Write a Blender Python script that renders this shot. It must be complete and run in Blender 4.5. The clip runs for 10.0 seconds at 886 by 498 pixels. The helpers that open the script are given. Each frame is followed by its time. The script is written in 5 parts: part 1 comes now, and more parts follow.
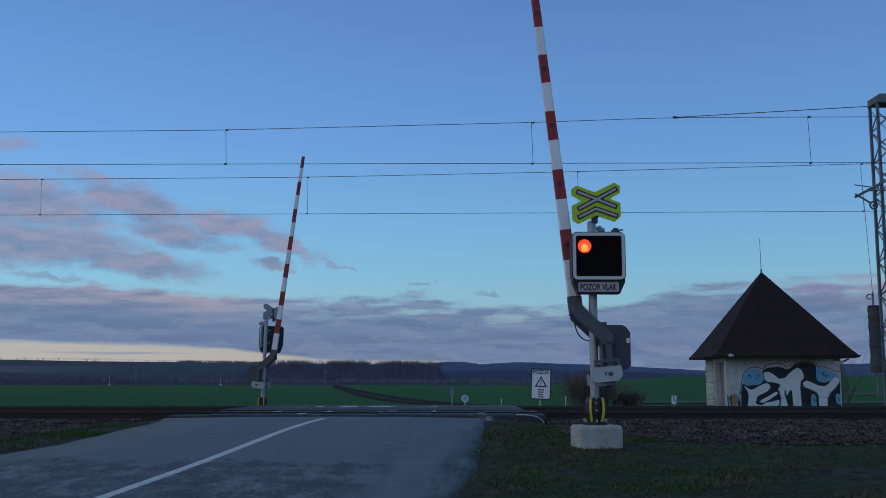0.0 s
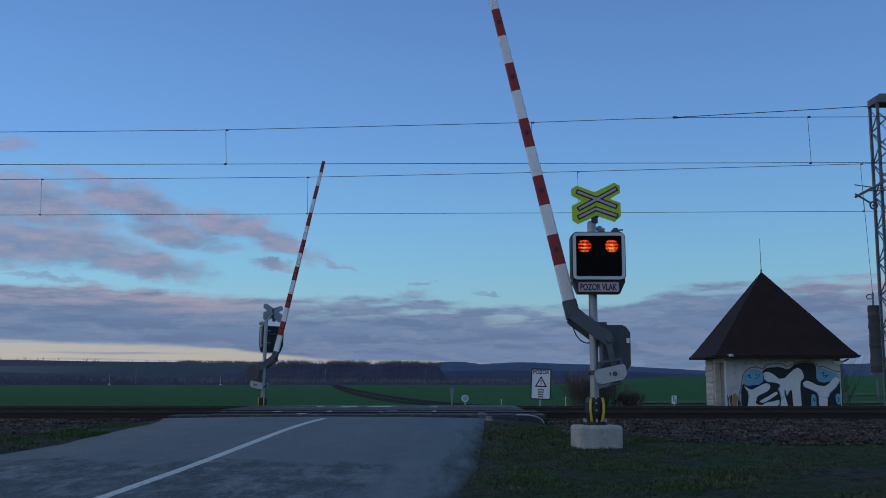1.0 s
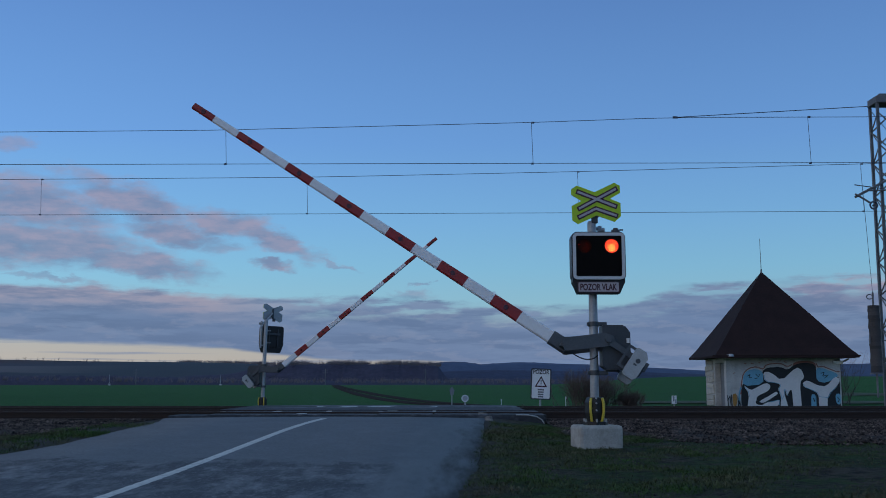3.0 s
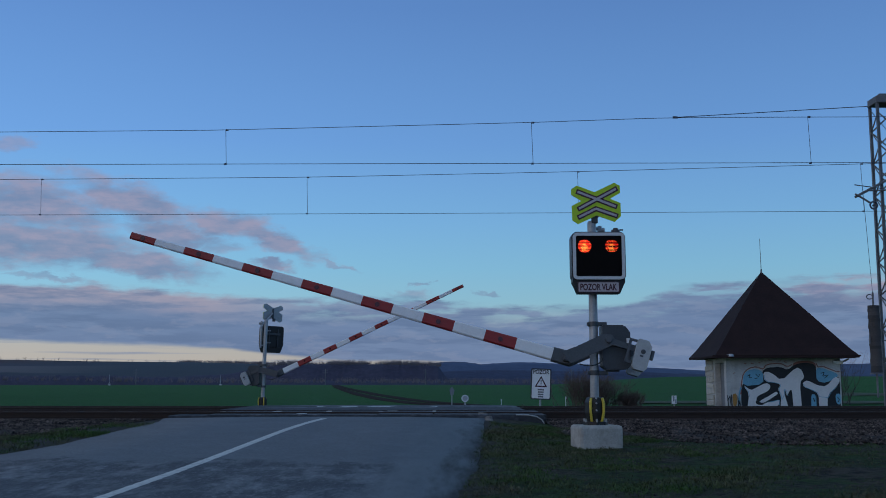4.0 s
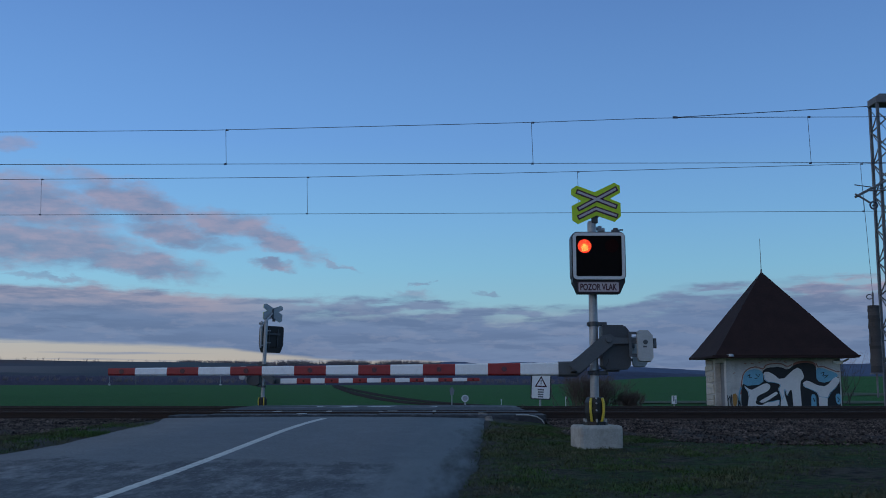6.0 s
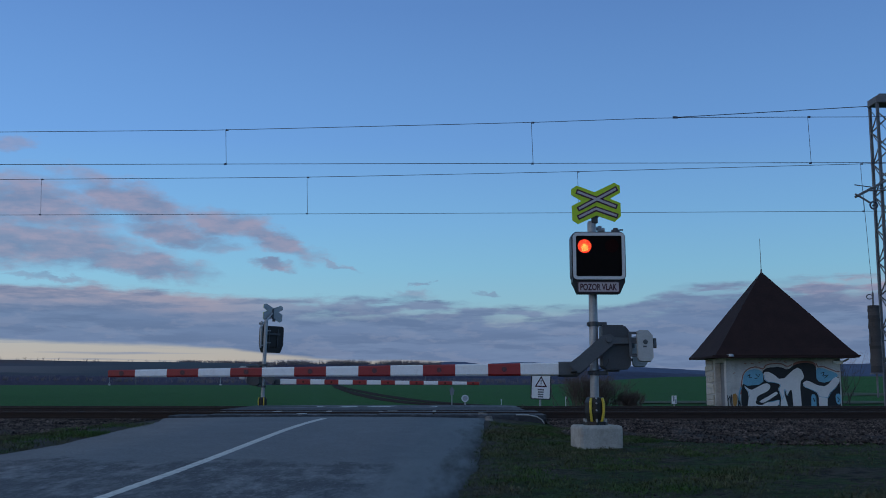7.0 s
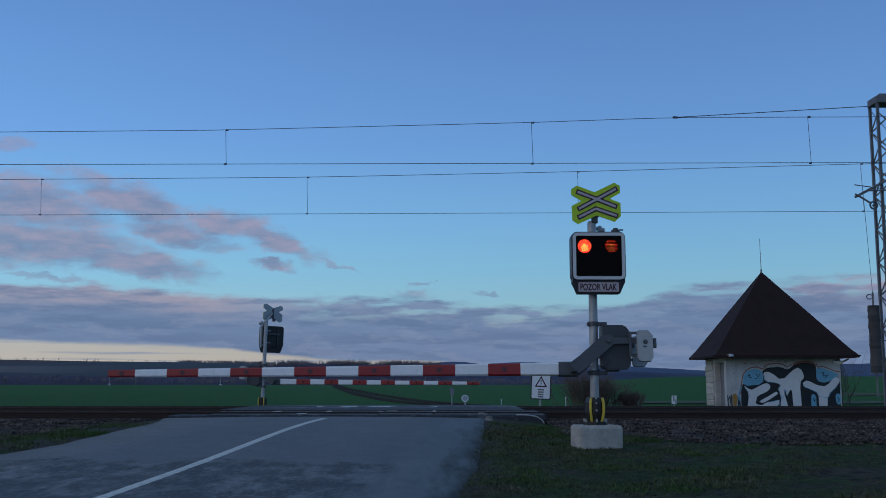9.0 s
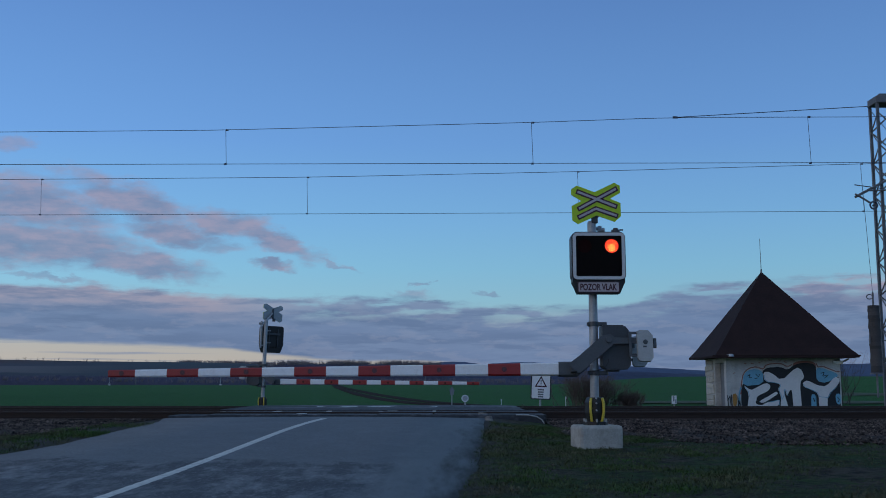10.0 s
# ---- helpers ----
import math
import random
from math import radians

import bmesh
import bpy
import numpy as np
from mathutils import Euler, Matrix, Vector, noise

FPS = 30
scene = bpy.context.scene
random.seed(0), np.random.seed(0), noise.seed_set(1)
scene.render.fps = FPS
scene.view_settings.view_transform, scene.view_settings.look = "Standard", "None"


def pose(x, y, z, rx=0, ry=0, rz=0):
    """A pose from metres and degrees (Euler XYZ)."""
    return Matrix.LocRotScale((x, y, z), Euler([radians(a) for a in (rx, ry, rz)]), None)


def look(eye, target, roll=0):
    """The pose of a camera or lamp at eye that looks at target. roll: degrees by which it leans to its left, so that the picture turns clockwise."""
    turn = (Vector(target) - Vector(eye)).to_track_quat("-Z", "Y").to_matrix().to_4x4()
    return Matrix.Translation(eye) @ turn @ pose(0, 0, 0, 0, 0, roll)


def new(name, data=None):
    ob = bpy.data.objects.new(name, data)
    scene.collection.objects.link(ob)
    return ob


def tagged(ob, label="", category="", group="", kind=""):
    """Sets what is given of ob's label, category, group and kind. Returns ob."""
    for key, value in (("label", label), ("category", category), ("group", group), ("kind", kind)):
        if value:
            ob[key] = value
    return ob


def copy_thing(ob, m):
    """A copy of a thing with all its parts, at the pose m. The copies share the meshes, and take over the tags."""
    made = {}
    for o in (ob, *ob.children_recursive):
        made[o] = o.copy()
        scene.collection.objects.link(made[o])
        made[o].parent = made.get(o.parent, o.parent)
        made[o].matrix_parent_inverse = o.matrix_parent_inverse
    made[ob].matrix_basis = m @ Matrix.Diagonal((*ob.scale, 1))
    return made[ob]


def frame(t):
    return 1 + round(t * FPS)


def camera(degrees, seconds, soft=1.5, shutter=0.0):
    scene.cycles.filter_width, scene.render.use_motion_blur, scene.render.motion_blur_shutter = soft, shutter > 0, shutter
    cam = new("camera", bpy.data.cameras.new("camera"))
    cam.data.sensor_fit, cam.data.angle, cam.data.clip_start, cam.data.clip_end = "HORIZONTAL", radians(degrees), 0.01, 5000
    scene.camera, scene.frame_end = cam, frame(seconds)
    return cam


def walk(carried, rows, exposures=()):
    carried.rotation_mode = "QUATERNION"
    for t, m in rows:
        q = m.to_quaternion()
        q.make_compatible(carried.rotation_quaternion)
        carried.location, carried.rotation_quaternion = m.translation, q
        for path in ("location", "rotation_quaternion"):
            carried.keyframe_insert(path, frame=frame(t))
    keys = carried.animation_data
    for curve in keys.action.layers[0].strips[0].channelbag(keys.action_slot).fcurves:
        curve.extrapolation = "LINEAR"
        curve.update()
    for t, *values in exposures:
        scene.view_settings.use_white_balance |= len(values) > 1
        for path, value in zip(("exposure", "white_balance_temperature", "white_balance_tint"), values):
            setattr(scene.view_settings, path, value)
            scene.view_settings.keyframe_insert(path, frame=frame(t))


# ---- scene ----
# ---- camera ----
cam = camera(46.39, 10.0, soft=0.95)
EYE = (0.0, 0.0, 1.32)
CAM_POSE = pose(*EYE, 90 + 7.441, 0, 0)
walk(cam, [(0.0, CAM_POSE), (10.0, CAM_POSE)])

# ---- world, sun, exposure ----
scene.view_settings.exposure = 0.0


def build_world():
    world = bpy.data.worlds.new("dusk_sky")
    scene.world = world
    world.use_nodes = True
    nt = world.node_tree
    nt.nodes.clear()
    N, L = nt.nodes.new, nt.links.new

    def math_node(op, a, b=None, clamp=False):
        n = N("ShaderNodeMath")
        n.operation, n.use_clamp = op, clamp
        for i, v in enumerate((a, b)):
            if v is None:
                continue
            if isinstance(v, (int, float)):
                n.inputs[i].default_value = v
            else:
                L(v, n.inputs[i])
        return n.outputs[0]

    def ramp01(v, lo, hi):
        n = N("ShaderNodeMapRange")
        n.interpolation_type = "SMOOTHSTEP"
        L(v, n.inputs[0])
        n.inputs[1].default_value, n.inputs[2].default_value = lo, hi
        return n.outputs[0]

    def mix(fac, a, b):
        n = N("ShaderNodeMix")
        n.data_type = "RGBA"
        if isinstance(fac, (int, float)):
            n.inputs[0].default_value = fac
        else:
            L(fac, n.inputs[0])
        for i, v in ((6, a), (7, b)):
            if isinstance(v, tuple):
                n.inputs[i].default_value = (*v, 1)
            else:
                L(v, n.inputs[i])
        return n.outputs[2]

    def noise_tex(vec, scale, detail, rough):
        n = N("ShaderNodeTexNoise")
        n.inputs["Scale"].default_value = scale
        n.inputs["Detail"].default_value = detail
        n.inputs["Roughness"].default_value = rough
        L(vec, n.inputs["Vector"])
        return n.outputs["Fac"]

    sky = N("ShaderNodeTexSky")
    sky.sky_type, sky.sun_disc = "NISHITA", False
    sky.sun_elevation, sky.sun_rotation = radians(SUN_EL), radians(SUN_ROT)
    sky.altitude, sky.air_density, sky.dust_density, sky.ozone_density = 250, 1.0, 0.6, 2.0
    coord = N("ShaderNodeTexCoord")
    split = N("ShaderNodeSeparateXYZ")
    L(coord.outputs["Generated"], split.inputs[0])
    x, y, z = split.outputs
    up = math_node("ARCSINE", z)
    az = math_node("ARCTAN2", x, y)

    # clear evening sky: pale near the horizon, deeper blue above, thin grey veil overhead
    clear = N("ShaderNodeValToRGB")
    stops = [(0.000, (0.47, 0.415, 0.36)), (0.035, (0.42, 0.42, 0.41)), (0.075, (0.27, 0.52, 0.66)), (0.11, (0.225, 0.50, 0.72)), (0.155, (0.190, 0.44, 0.75)),
             (0.23, (0.148, 0.345, 0.72)), (0.36, (0.108, 0.25, 0.58)), (0.45, (0.10, 0.25, 0.54)), (0.75, (0.165, 0.275, 0.455)), (1.0, (0.17, 0.28, 0.455))]
    while len(clear.color_ramp.elements) < len(stops):
        clear.color_ramp.elements.new(0.5)
    for e, (p, c) in zip(clear.color_ramp.elements, stops):
        e.position, e.color = p, (*c, 1)
    L(up, clear.inputs[0])
    dim = N("ShaderNodeVectorMath")
    dim.operation = "SCALE"
    L(sky.outputs[0], dim.inputs[0])
    dim.inputs["Scale"].default_value = 0.12
    base = mix(0.88, dim.outputs[0], clear.outputs[0])
    lift_left = N("ShaderNodeVectorMath")
    lift_left.operation = "SCALE"
    L(base, lift_left.inputs[0])
    L(math_node("SUBTRACT", 1.20, math_node("MULTIPLY", ramp01(az, -0.6, 0.3), 0.20)), lift_left.inputs["Scale"])
    base = lift_left.outputs[0]
    # afterglow low over the place where the sun went down
    towards = N("ShaderNodeVectorMath")
    towards.operation = "DOT_PRODUCT"
    L(coord.outputs["Generated"], towards.inputs[0])
    towards.inputs[1].default_value = (math.sin(radians(SUN_ROT)), math.cos(radians(SUN_ROT)), 0.05)
    glow = math_node("MULTIPLY", ramp01(towards.outputs["Value"], 0.35, 1.0), 0.34)
    base = mix(glow, base, (1.0, 0.80, 0.62))

    # flat cloud banks, stretched along the horizon
    def cloud_space(stretch, shift=0.0):
        flat = N("ShaderNodeCombineXYZ")
        L(az, flat.inputs[0])
        L(math_node("MULTIPLY", math_node("ADD", up, shift), stretch), flat.inputs[1])
        return flat.outputs[0]

    big = noise_tex(cloud_space(3.2), 5.0, 8.0, 0.55)
    streak = noise_tex(cloud_space(7.5), 7.0, 8.0, 0.58)
    fine = noise_tex(cloud_space(3.0), 19.0, 7.0, 0.6)
    lumps = math_node("ADD", math_node("MULTIPLY", fine, 0.55), math_node("MULTIPLY", big, 0.45))
    fine_up = noise_tex(cloud_space(3.0, 0.010), 19.0, 7.0, 0.6)
    streak_up = noise_tex(cloud_space(7.5, 0.006), 7.0, 8.0, 0.58)
    relief = ramp01(math_node("ADD", math_node("SUBTRACT", fine, fine_up), math_node("MULTIPLY", math_node("SUBTRACT", up, 0.135), 1.3)), -0.17, 0.20)
    relief_low = ramp01(math_node("SUBTRACT", streak, streak_up), -0.08, 0.10)
    # low bank: the heights of its foot and head along the horizon
    along = math_node("DIVIDE", math_node("ADD", az, 0.45), 0.90)

    def edge_height(stops):
        r = N("ShaderNodeValToRGB")
        while len(r.color_ramp.elements) < len(stops):
            r.color_ramp.elements.new(0.5)
        for el, (a, h) in zip(r.color_ramp.elements, stops):
            el.position, el.color = (a + 0.45) / 0.90, (h * 5, h * 5, h * 5, 1)
        L(along, r.inputs[0])
        return math_node("DIVIDE", r.outputs[0], 5.0)

    head_z = edge_height([(-0.45, 0.0845), (-0.40, 0.0855), (-0.33, 0.0895), (-0.26, 0.0850), (-0.165, 0.0790), (-0.10, 0.0800), (-0.045, 0.0820),
                          (0.035, 0.0755), (0.09, 0.0720), (0.17, 0.0760), (0.225, 0.0905), (0.28, 0.0960), (0.40, 0.0955), (0.45, 0.0930)])
    foot_z = edge_height([(-0.45, 0.0405), (-0.30, 0.0375), (-0.20, 0.0325), (-0.165, 0.0265), (-0.12, 0.0232), (-0.08, 0.0222), (0.0, 0.0212), (0.06, 0.0170), (0.14, 0.0080), (0.30, 0.0)])
    rag_head = math_node("ADD", math_node("MULTIPLY", math_node("SUBTRACT", streak, 0.5), 0.022), math_node("MULTIPLY", math_node("SUBTRACT", fine, 0.5), 0.020))
    head = math_node("SUBTRACT", math_node("ADD", up, rag_head), head_z)
    foot = math_node("SUBTRACT", math_node("ADD", up, math_node("MULTIPLY", math_node("SUBTRACT", streak, 0.5), 0.012)), foot_z)
    low = math_node("MULTIPLY", ramp01(foot, -0.0022, 0.0022), math_node("SUBTRACT", 1.0, ramp01(head, -0.004, 0.0035)))
    # pale gaps near its head over the middle
    gap_noise = noise_tex(cloud_space(6.0, 0.3), 15.0, 6.0, 0.55)
    gaps = math_node("MULTIPLY", ramp01(gap_noise, 0.46, 0.60), math_node("MULTIPLY", ramp01(head, -0.024, -0.006), ramp01(az, -0.20, -0.10)))
    low = math_node("MULTIPLY", low, math_node("SUBTRACT", 1.0, math_node("MULTIPLY", gaps, 0.70)))
    # thin streaks across the pale strip under the bank
    bars = math_node("MULTIPLY", ramp01(noise_tex(cloud_space(34.0, 0.7), 5.0, 5.0, 0.5), 0.53, 0.64), math_node("SUBTRACT", 1.0, ramp01(foot, -0.004, 0.004)))

    # broken upper clouds: billows of given centre, half axes and tilt, frayed by noise
    flat = N("ShaderNodeCombineXYZ")
    L(az, flat.inputs[0])
    L(up, flat.inputs[1])
    fray = N("ShaderNodeTexNoise")
    fray.inputs["Scale"].default_value, fray.inputs["Detail"].default_value, fray.inputs["Roughness"].default_value = 1.0, 6.0, 0.60
    squash = N("ShaderNodeMapping")
    squash.inputs["Scale"].default_value = (20.0, 42.0, 1.0)
    L(flat.outputs[0], squash.inputs["Vector"])
    L(squash.outputs[0], fray.inputs["Vector"])
    shake = N("ShaderNodeVectorMath")
    shake.operation = "MULTIPLY_ADD"
    L(fray.outputs["Color"], shake.inputs[0])
    shake.inputs[1].default_value = (0.070, 0.034, 0.0)
    L(flat.outputs[0], shake.inputs[2])
    centred = N("ShaderNodeVectorMath")
    centred.operation = "SUBTRACT"
    L(shake.outputs[0], centred.inputs[0])
    centred.inputs[1].default_value = (0.035, 0.017, 0.0)

    def billow(a, h, ra, rh, tilt):
        m = N("ShaderNodeMapping")
        m.vector_type = "TEXTURE"
        m.inputs["Location"].default_value = (a, h, 0)
        m.inputs["Rotation"].default_value = (0, 0, -radians(tilt))
        m.inputs["Scale"].default_value = (ra, rh, 1)
        L(centred.outputs[0], m.inputs["Vector"])
        n = N("ShaderNodeVectorMath")
        n.operation = "LENGTH"
        L(m.outputs[0], n.inputs[0])
        return math_node("SUBTRACT", 1.0, n.outputs["Value"])

    def gather(rows):
        d = billow(*rows[0])
        for r in rows[1:]:
            d = math_node("MAXIMUM", d, billow(*r))
        return d

    thick = gather([(-0.385, 0.160, 0.082, 0.031, 8), (-0.375, 0.128, 0.110, 0.024, 5), (-0.290, 0.111, 0.085, 0.0125, 7), (-0.292, 0.166, 0.060, 0.017, 20),
                    (-0.262, 0.139, 0.048, 0.012, 8), (-0.205, 0.150, 0.048, 0.014, 12), (-0.165, 0.136, 0.056, 0.011, 20), (-0.165, 0.111, 0.019, 0.0045, 2)])
    faint = gather([(-0.405, 0.214, 0.022, 0.008, 5), (-0.105, 0.114, 0.030, 0.004, 12), (-0.030, 0.086, 0.030, 0.006, 3), (0.042, 0.0850, 0.020, 0.0025, 2),
                    (-0.360, 0.0965, 0.060, 0.004, 4), (-0.215, 0.128, 0.025, 0.010, 4), (-0.02, 0.094, 0.012, 0.002, 1)])
    holes = math_node("MULTIPLY", math_node("SUBTRACT", lumps, 0.5), 2.4)
    upper = ramp01(math_node("ADD", thick, holes), -0.26, 0.62)
    wisp = ramp01(math_node("ADD", faint, holes), 0.0, 0.70)
    mask = math_node("MAXIMUM", math_node("MULTIPLY", low, 0.97), math_node("MAXIMUM", math_node("MULTIPLY", upper, 0.88), math_node("MULTIPLY", wisp, 0.55)))
    mask = math_node("MAXIMUM", mask, math_node("MULTIPLY", bars, 0.55))
    # thick parts stay slate, edges towards the light keep some pink
    slate = mix(relief_low, (0.118, 0.182, 0.322), (0.168, 0.246, 0.405))
    slate = mix(ramp01(streak, 0.35, 0.68), slate, (0.140, 0.210, 0.365))
    slate = mix(math_node("MULTIPLY", ramp01(math_node("SUBTRACT", fine, fine_up), 0.0, 0.12), 0.35), slate, (0.225, 0.275, 0.41))
    rim = math_node("MULTIPLY", ramp01(head, -0.026, 0.0), math_node("SUBTRACT", 1.0, math_node("MULTIPLY", ramp01(az, -0.22, -0.05), 0.70)))
    rim = math_node("MAXIMUM", rim, math_node("MULTIPLY", math_node("MULTIPLY", ramp01(head, -0.040, -0.004), ramp01(az, 0.27, 0.38)), 0.9))
    low_col = mix(math_node("MULTIPLY", rim, math_node("ADD", math_node("MULTIPLY", relief_low, 0.55), 0.25)), slate,
                  mix(ramp01(az, -0.25, -0.10), (0.39, 0.345, 0.42), mix(ramp01(az, 0.22, 0.34), (0.30, 0.38, 0.50), (0.40, 0.335, 0.42))))
    up_col = mix(relief, (0.170, 0.232, 0.385), (0.318, 0.300, 0.418))
    grain = noise_tex(cloud_space(2.4, 0.15), 60.0, 5.0, 0.6)
    up_col = mix(math_node("MULTIPLY", ramp01(grain, 0.40, 0.66), 0.55), up_col, (0.218, 0.262, 0.405))
    tint = mix(ramp01(head, -0.001, 0.006), low_col, up_col)
    sky_out = mix(mask, base, tint)
    bg = N("ShaderNodeBackground")
    L(sky_out, bg.inputs[0])
    bg.inputs[1].default_value = 1.0
    out = N("ShaderNodeOutputWorld")
    L(bg.outputs[0], out.inputs[0])


SUN_EL, SUN_ROT = 1.5, 250.0
build_world()
sun_data = bpy.data.lights.new("sun", "SUN")
sun_data.energy, sun_data.angle, sun_data.color = 0.12, radians(30), (1.0, 0.88, 0.78)
sun = new("sun", sun_data)
sun.matrix_world = look((-40, -30, 18), (0, 10, 0))

# ---- materials ----


def material(name, color, rough=0.7, metal=0.0, vary=0.25, scale=6.0, bump=0.0, bump_scale=60.0, second=None,
             stain=None, stain_amount=0.3, emit=None, emit_strength=0.0, per_object=0.0, per_piece=0.0, spec=0.5):
    """Two scales of variation: broad stains between color and second, fine grain in value, and relief."""
    m = bpy.data.materials.new(name)
    m.use_nodes = True
    nt = m.node_tree
    N, L = nt.nodes.new, nt.links.new
    b = nt.nodes["Principled BSDF"]
    tc = N("ShaderNodeTexCoord")
    n1, n2 = N("ShaderNodeTexNoise"), N("ShaderNodeTexNoise")
    for n, s, d in ((n1, scale, 5), (n2, scale * 9, 6)):
        n.inputs["Scale"].default_value, n.inputs["Detail"].default_value = s, d
        n.inputs["Roughness"].default_value = 0.65
        L(tc.outputs["Object"], n.inputs["Vector"])
    second = second or tuple(c * (1 - vary) for c in color)
    mx = N("ShaderNodeMix")
    mx.data_type = "RGBA"
    mr = N("ShaderNodeMapRange")
    mr.inputs[1].default_value, mr.inputs[2].default_value = 0.35, 0.65
    L(n1.outputs["Fac"], mr.inputs[0])
    L(mr.outputs[0], mx.inputs[0])
    mx.inputs[6].default_value, mx.inputs[7].default_value = (*color, 1), (*second, 1)
    col = mx.outputs[2]
    hsv = N("ShaderNodeHueSaturation")
    mv = N("ShaderNodeMapRange")
    mv.inputs[1].default_value, mv.inputs[2].default_value = 0.3, 0.7
    mv.inputs[3].default_value, mv.inputs[4].default_value = 1 - vary, 1 + vary
    L(n2.outputs["Fac"], mv.inputs[0])
    L(mv.outputs[0], hsv.inputs["Value"])
    L(col, hsv.inputs["Color"])
    col = hsv.outputs[0]
    if stain:
        n3 = N("ShaderNodeTexNoise")
        n3.inputs["Scale"].default_value, n3.inputs["Detail"].default_value = scale * 2.3, 8
        n3.inputs["Roughness"].default_value = 0.7
        L(tc.outputs["Object"], n3.inputs["Vector"])
        ms = N("ShaderNodeMapRange")
        ms.inputs[1].default_value, ms.inputs[2].default_value = 0.52, 0.68
        ms.inputs[4].default_value = stain_amount
        L(n3.outputs["Fac"], ms.inputs[0])
        mx2 = N("ShaderNodeMix")
        mx2.data_type = "RGBA"
        L(ms.outputs[0], mx2.inputs[0])
        L(col, mx2.inputs[6])
        mx2.inputs[7].default_value = (*stain, 1)
        col = mx2.outputs[2]
    if per_object:
        oi = N("ShaderNodeObjectInfo")
        h2 = N("ShaderNodeHueSaturation")
        mo = N("ShaderNodeMapRange")
        mo.inputs[3].default_value, mo.inputs[4].default_value = 1 - per_object, 1 + per_object
        L(oi.outputs["Random"], mo.inputs[0])
        L(mo.outputs[0], h2.inputs["Value"])
        L(col, h2.inputs["Color"])
        col = h2.outputs[0]
    if per_piece:
        gi = N("ShaderNodeNewGeometry")
        h3 = N("ShaderNodeHueSaturation")
        mp = N("ShaderNodeMapRange")
        mp.inputs[3].default_value, mp.inputs[4].default_value = 1 - per_piece, 1 + per_piece
        L(gi.outputs["Random Per Island"], mp.inputs[0])
        L(mp.outputs[0], h3.inputs["Value"])
        L(col, h3.inputs["Color"])
        col = h3.outputs[0]
    L(col, b.inputs["Base Color"])
    b.inputs["Metallic"].default_value = metal
    b.inputs["Specular IOR Level"].default_value = spec
    rr = N("ShaderNodeMapRange")
    rr.inputs[3].default_value, rr.inputs[4].default_value = max(0.03, rough - 0.12), min(1, rough + 0.12)
    L(n2.outputs["Fac"], rr.inputs[0])
    L(rr.outputs[0], b.inputs["Roughness"])
    if bump:
        nb = N("ShaderNodeTexNoise")
        nb.inputs["Scale"].default_value, nb.inputs["Detail"].default_value = bump_scale, 5
        L(tc.outputs["Object"], nb.inputs["Vector"])
        bp = N("ShaderNodeBump")
        bp.inputs["Strength"].default_value = bump
        bp.inputs["Distance"].default_value = 0.02
        L(nb.outputs["Fac"], bp.inputs["Height"])
        L(bp.outputs[0], b.inputs["Normal"])
    if emit:
        b.inputs["Emission Color"].default_value = (*emit, 1)
        b.inputs["Emission Strength"].default_value = emit_strength
    return m


def slope_material():
    """Strips of ploughed, fallow and sown land that follow the height of a far slope."""
    m = bpy.data.materials.new("distant_ploughed_slope")
    m.use_nodes = True
    nt = m.node_tree
    N, L = nt.nodes.new, nt.links.new
    tc, sp, ns, wob, r = N("ShaderNodeTexCoord"), N("ShaderNodeSeparateXYZ"), N("ShaderNodeTexNoise"), N("ShaderNodeMath"), N("ShaderNodeValToRGB")
    ns.inputs["Scale"].default_value, ns.inputs["Detail"].default_value = 0.006, 4
    L(tc.outputs["Object"], sp.inputs[0])
    L(tc.outputs["Object"], ns.inputs["Vector"])
    wob.operation = "MULTIPLY_ADD"
    L(ns.outputs["Fac"], wob.inputs[0])
    wob.inputs[1].default_value = 9.0
    L(sp.outputs[2], wob.inputs[2])
    unit = N("ShaderNodeMath")
    unit.operation = "DIVIDE"
    L(wob.outputs[0], unit.inputs[0])
    unit.inputs[1].default_value = 45.0
    L(unit.outputs[0], r.inputs[0])
    stops = [(0.0, (0.045, 0.048, 0.062)), (0.39, (0.060, 0.064, 0.084)), (0.42, (0.180, 0.155, 0.155)), (0.60, (0.165, 0.142, 0.148)), (0.63, (0.075, 0.072, 0.094)), (0.78, (0.090, 0.066, 0.068))]
    while len(r.color_ramp.elements) < len(stops):
        r.color_ramp.elements.new(0.5)
    for e, (p, c) in zip(r.color_ramp.elements, stops):
        e.position, e.color = p, (*c, 1)
    b = nt.nodes["Principled BSDF"]
    east, sown = N("ShaderNodeMapRange"), N("ShaderNodeMix")
    L(sp.outputs[0], east.inputs[0])
    east.inputs[1].default_value, east.inputs[2].default_value = -560.0, -360.0
    sown.data_type = "RGBA"
    L(east.outputs[0], sown.inputs[0])
    L(r.outputs[0], sown.inputs[6])
    sown.inputs[7].default_value = (0.062, 0.074, 0.088, 1)
    L(sown.outputs[2], b.inputs["Base Color"])
    b.inputs["Roughness"].default_value = 0.95
    b.inputs["Specular IOR Level"].default_value = 0.1
    return m


